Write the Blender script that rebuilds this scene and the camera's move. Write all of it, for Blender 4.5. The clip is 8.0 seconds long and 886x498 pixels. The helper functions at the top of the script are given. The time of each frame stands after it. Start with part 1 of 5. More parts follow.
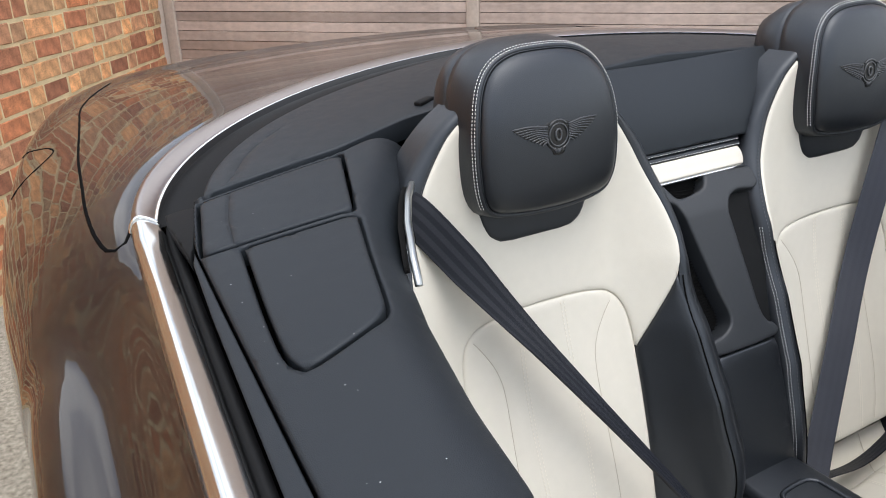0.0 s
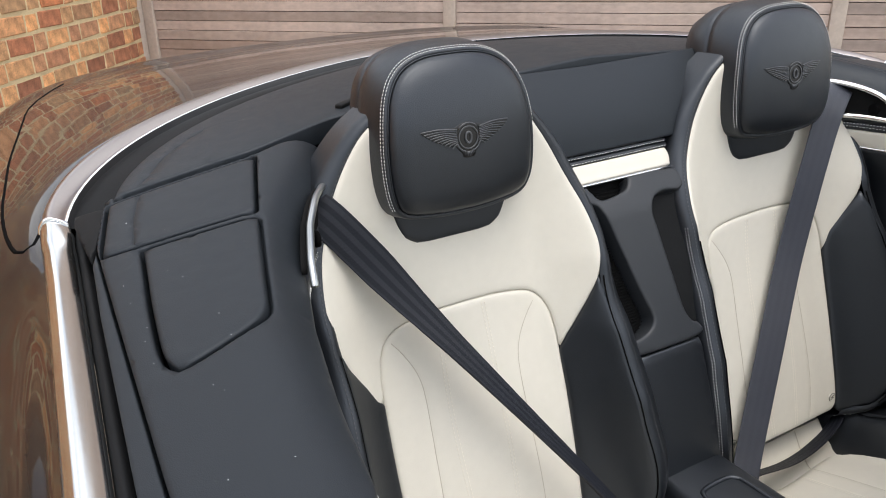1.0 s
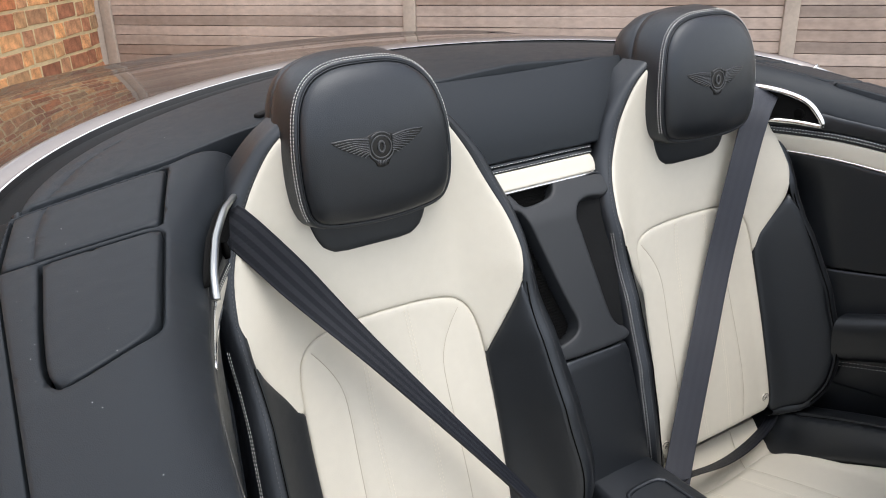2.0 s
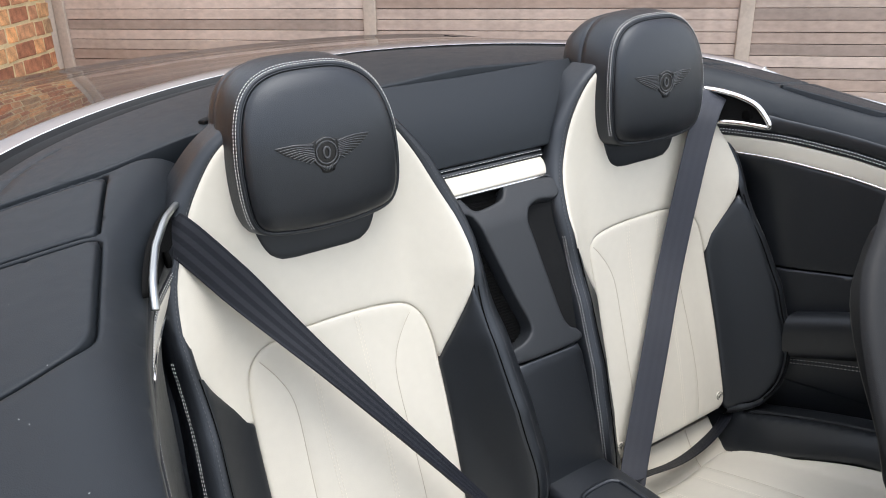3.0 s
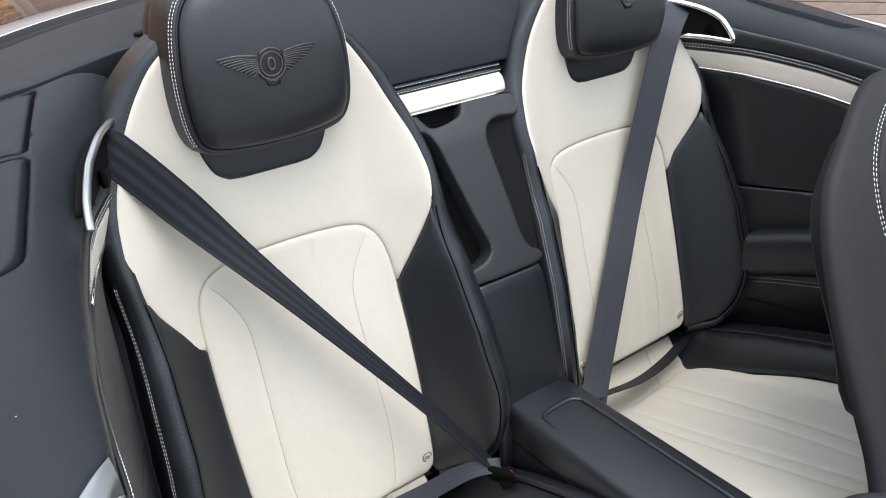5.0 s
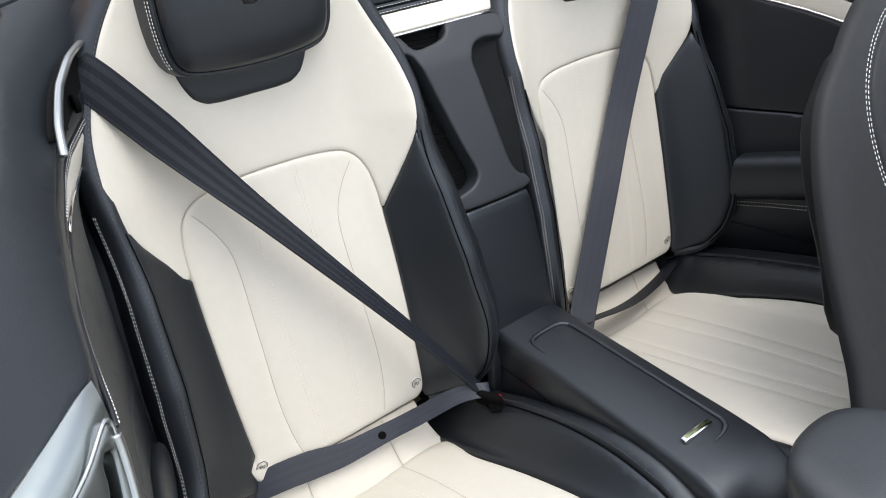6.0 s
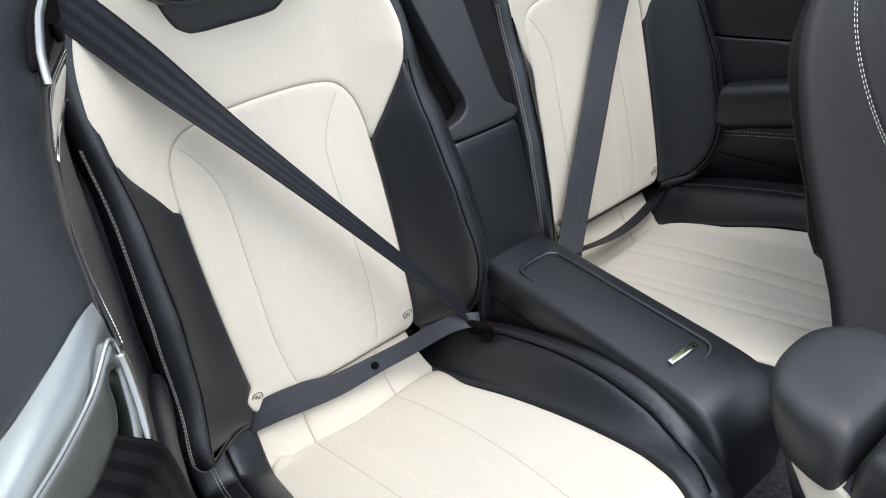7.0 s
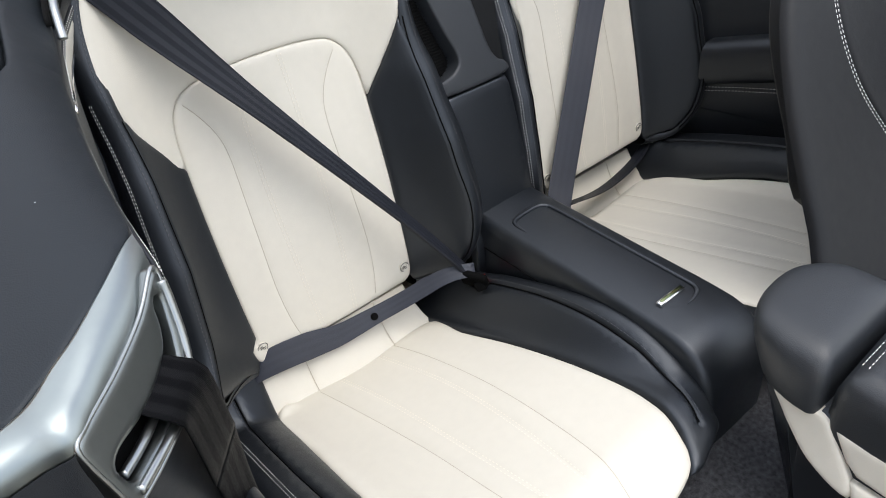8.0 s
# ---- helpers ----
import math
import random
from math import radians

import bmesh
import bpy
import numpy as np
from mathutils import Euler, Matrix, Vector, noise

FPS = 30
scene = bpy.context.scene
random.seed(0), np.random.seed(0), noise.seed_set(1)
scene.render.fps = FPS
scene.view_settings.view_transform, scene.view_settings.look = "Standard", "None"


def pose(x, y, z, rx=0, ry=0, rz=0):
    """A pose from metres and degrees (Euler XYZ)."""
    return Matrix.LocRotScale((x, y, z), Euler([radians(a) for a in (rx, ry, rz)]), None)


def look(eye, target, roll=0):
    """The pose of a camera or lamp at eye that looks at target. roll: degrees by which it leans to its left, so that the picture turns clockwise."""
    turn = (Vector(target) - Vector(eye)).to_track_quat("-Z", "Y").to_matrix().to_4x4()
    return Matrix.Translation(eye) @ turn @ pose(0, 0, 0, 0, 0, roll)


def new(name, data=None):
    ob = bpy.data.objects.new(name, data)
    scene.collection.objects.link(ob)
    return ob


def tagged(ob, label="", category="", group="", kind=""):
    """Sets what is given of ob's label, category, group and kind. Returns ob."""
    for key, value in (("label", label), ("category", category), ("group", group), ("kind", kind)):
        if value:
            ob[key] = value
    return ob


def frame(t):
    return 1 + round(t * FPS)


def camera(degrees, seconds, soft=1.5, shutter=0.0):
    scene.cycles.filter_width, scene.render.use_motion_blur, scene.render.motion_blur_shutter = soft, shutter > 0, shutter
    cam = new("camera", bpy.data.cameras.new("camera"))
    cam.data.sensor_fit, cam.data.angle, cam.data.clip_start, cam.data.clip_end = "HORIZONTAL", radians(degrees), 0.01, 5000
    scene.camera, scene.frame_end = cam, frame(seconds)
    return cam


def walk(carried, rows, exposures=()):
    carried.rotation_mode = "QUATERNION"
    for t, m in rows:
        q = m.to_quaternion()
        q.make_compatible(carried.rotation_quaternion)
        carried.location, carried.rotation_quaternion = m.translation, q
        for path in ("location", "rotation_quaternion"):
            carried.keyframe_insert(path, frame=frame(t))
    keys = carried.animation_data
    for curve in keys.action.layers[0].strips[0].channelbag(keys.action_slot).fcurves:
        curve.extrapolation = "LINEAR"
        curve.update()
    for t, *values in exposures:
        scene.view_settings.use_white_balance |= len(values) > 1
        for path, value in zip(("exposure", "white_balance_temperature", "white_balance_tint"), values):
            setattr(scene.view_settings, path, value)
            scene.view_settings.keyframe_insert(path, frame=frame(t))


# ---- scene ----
cam = camera(59.39, 8.0, soft=1.0)
PATH = [
    (0, (-0.8910, -0.7820, 1.3015), (-0.0150, 0.8530, 0.5525), -3.00),
    (0.5, (-0.8460, -0.8120, 1.3035), (0.0260, 0.8220, 0.5485), -2.90),
    (1, (-0.8040, -0.8440, 1.3045), (0.0800, 0.7850, 0.5515), -2.90),
    (1.5, (-0.7620, -0.8680, 1.3095), (0.1410, 0.7490, 0.5555), -2.90),
    (3, (-0.7090, -0.8920, 1.3095), (0.2950, 0.6670, 0.5615), -2.80),
    (3.5, (-0.6960, -0.8910, 1.3085), (0.3250, 0.6510, 0.5465), -2.70),
    (4, (-0.6860, -0.8900, 1.2975), (0.3440, 0.6340, 0.5125), -2.90),
    (4.5, (-0.6870, -0.8820, 1.2865), (0.3440, 0.6090, 0.4435), -2.90),
    (5.8, (-0.6880, -0.8780, 1.2605), (0.3250, 0.5140, 0.2435), -3.00),
    (6, (-0.6840, -0.8750, 1.2585), (0.3180, 0.4990, 0.2055), -3.20),
    (6.5, (-0.6860, -0.8760, 1.2545), (0.3000, 0.4530, 0.1325), -3.40),
    (7, (-0.6980, -0.8800, 1.2485), (0.2780, 0.4070, 0.0705), -3.50),
    (7.5, (-0.7180, -0.8920, 1.2405), (0.2550, 0.3610, 0.0215), -3.50),
    (8, (-0.7480, -0.9010, 1.2505), (0.2370, 0.3200, 0.0105), -3.50),
]
walk(cam, [(t, look(eye, target, roll)) for t, eye, target, roll in PATH], [(0, 1.07, 6520, 10), (1.5, 1.02, 6780, 10), (3.0, 1.18, 6550, 10), (4.5, 1.18, 6500, 10), (6.0, 1.16, 6500, 10), (7.0, 1.12, 6500, 10), (8.0, 1.03, 6500, 10)])

# --- world, light ---
world = bpy.data.worlds.new("world")
scene.world = world
world.use_nodes = True
wn = world.node_tree.nodes
sky = wn.new("ShaderNodeTexSky")
sky.sky_type, sky.sun_disc = "NISHITA", False
sky.sun_elevation, sky.sun_rotation = radians(77), radians(175)
sky.air_density, sky.dust_density, sky.ozone_density = 1.0, 3.0, 1.0
# broken white cloud over a pale blue sky
cloud, where, veil = wn.new("ShaderNodeTexNoise"), wn.new("ShaderNodeTexCoord"), wn.new("ShaderNodeMapRange")
cloud.inputs["Scale"].default_value, cloud.inputs["Detail"].default_value = 2.2, 6
veil.inputs["From Min"].default_value, veil.inputs["From Max"].default_value = 0.38, 0.60
cover = wn.new("ShaderNodeMix")
cover.data_type = "RGBA"
cover.inputs[7].default_value = (7.2, 7.5, 8.0, 1)
for a, b in ((where.outputs["Generated"], cloud.inputs["Vector"]), (cloud.outputs["Fac"], veil.inputs["Value"]), (veil.outputs[0], cover.inputs["Factor"]), (sky.outputs[0], cover.inputs[6]), (cover.outputs[2], wn["Background"].inputs[0])):
    world.node_tree.links.new(a, b)
wn["Background"].inputs[1].default_value = 0.130

sun = new("sun", bpy.data.lights.new("sun", "SUN"))
sun.data.energy, sun.data.angle, sun.data.color = 0.90, radians(42), (1.0, 0.99, 0.97)
# a veiled sun almost overhead
sun.matrix_world = look((0, 0, 0), (-0.04, 0.31, -0.95))


# --- materials ---
def mat(name, base, rough=0.5, metal=0.0, vary=0.0, scale=8.0, bump=0.0, bump_scale=300.0, spec=0.5, coat=0.0, dark=None):
    """A principled material with two scales of colour variation and a fine relief."""
    m = bpy.data.materials.new(name)
    m.use_nodes = True
    n, l = m.node_tree.nodes, m.node_tree.links
    p = n["Principled BSDF"]
    p.inputs["Base Color"].default_value = (*base, 1)
    p.inputs["Roughness"].default_value = rough
    p.inputs["Metallic"].default_value = metal
    p.inputs["Specular IOR Level"].default_value = spec
    p.inputs["Coat Weight"].default_value = coat
    p.inputs["Coat Roughness"].default_value = 0.03
    co = n.new("ShaderNodeTexCoord")
    if vary:
        a, b = n.new("ShaderNodeTexNoise"), n.new("ShaderNodeTexNoise")
        a.inputs["Scale"].default_value, b.inputs["Scale"].default_value = scale, scale * 14
        a.inputs["Detail"].default_value = b.inputs["Detail"].default_value = 4
        for x in (a, b):
            l.new(co.outputs["Object"], x.inputs["Vector"])
        add = n.new("ShaderNodeMath")
        add.operation = "ADD"
        l.new(a.outputs["Fac"], add.inputs[0])
        l.new(b.outputs["Fac"], add.inputs[1])
        ramp = n.new("ShaderNodeMapRange")
        ramp.inputs["From Min"].default_value, ramp.inputs["From Max"].default_value = 0.7, 1.3
        l.new(add.outputs[0], ramp.inputs["Value"])
        mix = n.new("ShaderNodeMix")
        mix.data_type = "RGBA"
        low = dark or tuple(c * (1 - vary) for c in base)
        mix.inputs[6].default_value = (*low, 1)
        mix.inputs[7].default_value = (*[min(1, c * (1 + vary)) for c in base], 1)
        l.new(ramp.outputs[0], mix.inputs["Factor"])
        l.new(mix.outputs[2], p.inputs["Base Color"])
        rr = n.new("ShaderNodeMapRange")
        rr.inputs["To Min"].default_value, rr.inputs["To Max"].default_value = rough * 0.85, min(1, rough * 1.15)
        l.new(b.outputs["Fac"], rr.inputs["Value"])
        l.new(rr.outputs[0], p.inputs["Roughness"])
    if bump:
        v = n.new("ShaderNodeTexVoronoi")
        v.inputs["Scale"].default_value = bump_scale
        l.new(co.outputs["Object"], v.inputs["Vector"])
        z = n.new("ShaderNodeTexNoise")
        z.inputs["Scale"].default_value = bump_scale * 0.06
        l.new(co.outputs["Object"], z.inputs["Vector"])
        s = n.new("ShaderNodeMath")
        s.operation = "MULTIPLY_ADD"
        s.inputs[1].default_value = 2.5
        l.new(z.outputs["Fac"], s.inputs[0])
        l.new(v.outputs["Distance"], s.inputs[2])
        bp = n.new("ShaderNodeBump")
        bp.inputs["Strength"].default_value, bp.inputs["Distance"].default_value = bump, 0.0006
        l.new(s.outputs[0], bp.inputs["Height"])
        l.new(bp.outputs[0], p.inputs["Normal"])
    return m


BLACK = mat("black_leather", (0.0066, 0.0078, 0.0098), 0.42, vary=0.12, scale=5, bump=0.22, bump_scale=900, spec=0.68)
DECK = mat("deck_leather", (0.0118, 0.0145, 0.0175), 0.50, vary=0.10, scale=4, bump=0.22, bump_scale=900, spec=0.33)
for leather in (BLACK, DECK):
    leather.node_tree.nodes["Principled BSDF"].inputs["Specular Tint"].default_value = (0.92, 0.98, 1.06, 1)
CREAM = mat("cream_leather", (0.640, 0.604, 0.522), 0.52, vary=0.022, scale=5, bump=0.15, bump_scale=800)
SEAMC = mat("cream_thread", (0.74, 0.69, 0.59), 0.8)
# darker cream that paints the shade at the bottom of the sewn seams
CREASE_SHADE = mat("cream_crease_shade", (0.47, 0.42, 0.34), 0.8)
THREAD = mat("white_thread", (0.72, 0.72, 0.70), 0.8)
BUTTON = mat("grey_print", (0.16, 0.155, 0.14), 0.6)
DTHREAD = mat("grey_thread", (0.085, 0.085, 0.09), 0.8)
PLASTIC = mat("soft_black_plastic", (0.0185, 0.0210, 0.0245), 0.50, vary=0.08, scale=6, bump=0.25, bump_scale=1400)
# near-black: shade of gaps and creases as colour, also black plastic parts
DARK = mat("gap_shade_and_black_plastic", (0.004, 0.004, 0.004), 0.9, spec=0.05)
MESH = mat("black_speaker_cloth", (0.007, 0.007, 0.007), 0.9, bump=1.0, bump_scale=700, spec=0.1)
WEB = mat("belt_webbing", (0.0145, 0.0160, 0.0210), 0.42, vary=0.10, scale=30, spec=0.5, bump=0.2, bump_scale=1800)
CHROME = mat("bright_chrome", (0.80, 0.80, 0.80), 0.10, metal=1.0)
POLISHED = mat("polished_aluminium", (0.66, 0.665, 0.65), 0.17, metal=1.0, vary=0.03, scale=14)
SATIN = mat("satin_aluminium", (0.40, 0.415, 0.41), 0.30, metal=1.0, vary=0.03, scale=12)
# the pinkish tint puts the brick wall's reflection into the metal's colour
BRUSHED = mat("brushed_aluminium_brick_reflection", (0.36, 0.325, 0.31), 0.32, metal=1.0, vary=0.04, scale=10)
PAINT = mat("bronze_metallic_paint", (0.013, 0.0085, 0.0065), 0.50, metal=0.0, vary=0.06, scale=40, coat=1.0, spec=0.2)
PAINT.node_tree.nodes["Principled BSDF"].inputs["Coat IOR"].default_value = 1.5
# a little orange peel and panel wave under the lacquer
pn, pl = PAINT.node_tree.nodes, PAINT.node_tree.links
peel, wave_bump = pn.new("ShaderNodeTexNoise"), pn.new("ShaderNodeBump")
peel.inputs["Scale"].default_value, peel.inputs["Detail"].default_value = 5.0, 2.0
wave_bump.inputs["Strength"].default_value, wave_bump.inputs["Distance"].default_value = 0.30, 0.0035
pl.new([node for node in pn if node.type == "TEX_COORD"][0].outputs["Object"], peel.inputs["Vector"])
pl.new(peel.outputs["Fac"], wave_bump.inputs["Height"])
pl.new(wave_bump.outputs[0], pn["Principled BSDF"].inputs["Coat Normal"])
RUBBER = mat("black_rubber", (0.0058, 0.0061, 0.0066), 0.6, vary=0.3, scale=20, spec=0.15)
CARPET = mat("black_carpet", (0.034, 0.034, 0.037), 0.95, vary=0.95, scale=150, bump=1.0, bump_scale=320)
RED = mat("red_plastic", (0.45, 0.02, 0.015), 0.4)
BRICK = mat("brick", (0.42, 0.205, 0.115), 0.9, vary=0.50, scale=20, bump=0.8, bump_scale=120)
MORTAR = mat("lime_mortar", (0.68, 0.555, 0.335), 0.95, vary=0.2, scale=10, bump=0.8, bump_scale=200)
CEDAR = mat("weathered_cedar", (0.46, 0.372, 0.322), 0.8, vary=0.2, scale=3, bump=0.3, bump_scale=150)
POST = mat("cedar_post", (0.50, 0.42, 0.36), 0.8, vary=0.12, scale=4, bump=0.3, bump_scale=150)
GROUND = mat("paving", (0.36, 0.34, 0.29), 0.95, vary=0.35, scale=60, bump=0.9, bump_scale=260, dark=(0.11, 0.105, 0.08))


# the belt's weave: flat bands along it, fine twill ribs across
def weave(m, contrast, sheen=0.44):
    n, l = m.node_tree.nodes, m.node_tree.links
    p = n["Principled BSDF"]
    uv, split = n.new("ShaderNodeUVMap"), n.new("ShaderNodeSeparateXYZ")
    uv.uv_map = "weave"
    l.new(uv.outputs[0], split.inputs[0])
    fac, mix = n.new("ShaderNodeMapRange"), n.new("ShaderNodeMix")
    freq, wave = n.new("ShaderNodeMath"), n.new("ShaderNodeMath")
    freq.operation, wave.operation = "MULTIPLY", "SINE"
    freq.inputs[1].default_value = 2 * math.pi * 3.5
    l.new(split.outputs[0], freq.inputs[0])
    l.new(freq.outputs[0], wave.inputs[0])
    fac.inputs["From Min"].default_value, fac.inputs["From Max"].default_value = -0.35, 0.35
    fac.inputs["To Min"].default_value, fac.inputs["To Max"].default_value = 1 - contrast, 1 + contrast
    l.new(wave.outputs[0], fac.inputs["Value"])
    mix.data_type, mix.blend_type = "RGBA", "MULTIPLY"
    mix.inputs["Factor"].default_value = 1.0
    l.new(p.inputs["Base Color"].links[0].from_socket, mix.inputs[6])
    l.new(fac.outputs[0], mix.inputs[7])
    l.new(mix.outputs[2], p.inputs["Base Color"])
    gloss = n.new("ShaderNodeMapRange")
    gloss.inputs["From Min"].default_value, gloss.inputs["From Max"].default_value = -0.35, 0.35
    gloss.inputs["To Min"].default_value, gloss.inputs["To Max"].default_value = sheen - contrast * 0.6, sheen + contrast * 0.6
    l.new(wave.outputs[0], gloss.inputs["Value"])
    l.new(gloss.outputs[0], p.inputs["Specular IOR Level"])
    rib, bump = n.new("ShaderNodeTexWave"), n.new("ShaderNodeBump")
    rib.bands_direction = "DIAGONAL"
    rib.inputs["Scale"].default_value = 1.0
    scale = n.new("ShaderNodeVectorMath")
    scale.operation = "MULTIPLY"
    scale.inputs[1].default_value = (14.0, 480.0, 0.0)
    l.new(uv.outputs[0], scale.inputs[0])
    l.new(scale.outputs[0], rib.inputs["Vector"])
    bump.inputs["Strength"].default_value, bump.inputs["Distance"].default_value = 0.35, 0.0004
    l.new(rib.outputs["Fac"], bump.inputs["Height"])
    l.new(p.inputs["Normal"].links[0].from_socket, bump.inputs["Normal"])
    l.new(bump.outputs[0], p.inputs["Normal"])


weave(WEB, 0.10, 0.20)
# lit copy of the same webbing: lighter and bluer, for straps facing the sky
LITWEB = mat("lit_webbing", (0.0290, 0.0320, 0.0430), 0.42, vary=0.08, scale=30, spec=0.5, bump=0.2, bump_scale=1800)
weave(LITWEB, 0.02)


def random_tint(m, colours):
    """Lets every piece pick its own colour."""
    n, l = m.node_tree.nodes, m.node_tree.links
    p = n["Principled BSDF"]
    old = p.inputs["Base Color"].links[0].from_socket
    info, ramp, mix = n.new("ShaderNodeObjectInfo"), n.new("ShaderNodeValToRGB"), n.new("ShaderNodeMix")
    ramp.color_ramp.interpolation = "LINEAR"
    e = ramp.color_ramp.elements
    for i, c in enumerate(colours):
        k = e[i] if i < 2 else e.new(0.5)
        k.color = (*c, 1)
    for i in range(len(colours)):
        e[i].position = i / (len(colours) - 1)
    for i, c in enumerate(colours):
        e[i].color = (*c, 1)
    l.new(info.outputs["Random"], ramp.inputs[0])
    mix.data_type, mix.blend_type = "RGBA", "MULTIPLY"
    mix.inputs["Factor"].default_value = 1.0
    l.new(old, mix.inputs[6])
    l.new(ramp.outputs[0], mix.inputs[7])
    l.new(mix.outputs[2], p.inputs["Base Color"])


random_tint(BRICK, [(0.70, 0.60, 0.62), (1.05, 0.92, 0.9), (1.2, 1.3, 1.3), (1.9, 2.0, 1.6), (0.85, 1.15, 1.2), (1.35, 1.05, 0.85), (1.0, 0.85, 0.85)])
random_tint(CEDAR, [(0.62, 0.60, 0.60), (1.1, 1.1, 1.1), (0.72, 0.66, 0.63), (1.25, 1.27, 1.3), (0.85, 0.82, 0.80)])


# --- tools ---
def catmull(pts, closed=False, n=8):
    """A smooth line through points of any dimension."""
    p = np.asarray(pts, float)
    k = len(p)
    out = []
    for i in range(k if closed else k - 1):
        a, b, c, d = (p[(i + j) % k] if closed else p[min(max(i + j, 0), k - 1)] for j in (-1, 0, 1, 2))
        for t in np.arange(n) / n:
            out.append(0.5 * (2 * b + (c - a) * t + (2 * a - 5 * b + 4 * c - d) * t * t + (3 * b - a - 3 * c + d) * t ** 3))
    if not closed:
        out.append(p[-1])
    return np.array(out)


def even(pts, step, closed=False):
    """The same line with points at even steps."""
    p = np.asarray(pts, float)
    if closed:
        p = np.vstack([p, p[:1]])
    s = np.r_[0, np.cumsum(np.linalg.norm(np.diff(p, axis=0), axis=1))]
    n = max(3 if closed else 1, int(round(s[-1] / step)))
    q = np.linspace(0, s[-1], n + 1)
    r = np.stack([np.interp(q, s, p[:, i]) for i in range(p.shape[1])], 1)
    return r[:-1] if closed else r


def seg_dist(q, lines):
    """Distance of 2D points to the nearest of some polylines [(points, closed)]."""
    best = np.full(len(q), 9.0)
    for p, closed in lines:
        a = p if closed else p[:-1]
        b = np.roll(p, -1, 0) if closed else p[1:]
        for u, v in zip(a, b):
            d = v - u
            t = np.clip(((q - u) @ d) / max(d @ d, 1e-12), 0, 1)
            best = np.minimum(best, np.hypot(*(q - u - t[:, None] * d).T))
    return best


def inside(q, p):
    x, y = q[:, 0], q[:, 1]
    c = np.zeros(len(q), bool)
    for (x0, y0), (x1, y1) in zip(p, np.roll(p, -1, 0)):
        hit = ((y0 > y) != (y1 > y)) & (x < (x1 - x0) * (y - y0) / (y1 - y0 + 1e-15) + x0)
        c ^= hit
    return c


def mesh_from(name, verts, faces, smooth=True):
    me = bpy.data.meshes.new(name)
    me.from_pydata([tuple(v) for v in verts], [], [tuple(int(i) for i in f) for f in faces])
    if smooth:
        me.polygons.foreach_set("use_smooth", [True] * len(me.polygons))
    me.update()
    return me


def part(name, me, material, parent=None, label="", kind=""):
    """Links one mesh (or bmesh) as an object, under a thing where one is given."""
    if isinstance(me, bmesh.types.BMesh):
        bm, me = me, bpy.data.meshes.new(name)
        bm.to_mesh(me)
        bm.free()
    ob = new(name, me)
    if not me.materials:
        me.materials.append(material)
    if parent:
        ob.parent = parent
    return tagged(ob, label, kind=kind)


def thing(name, label, category, at=(0, 0, 0), group="", kind=""):
    ob = new(name)
    ob.empty_display_size = 0.1
    ob.location = at
    return tagged(ob, label, category, group, kind)


from mathutils.geometry import delaunay_2d_cdt


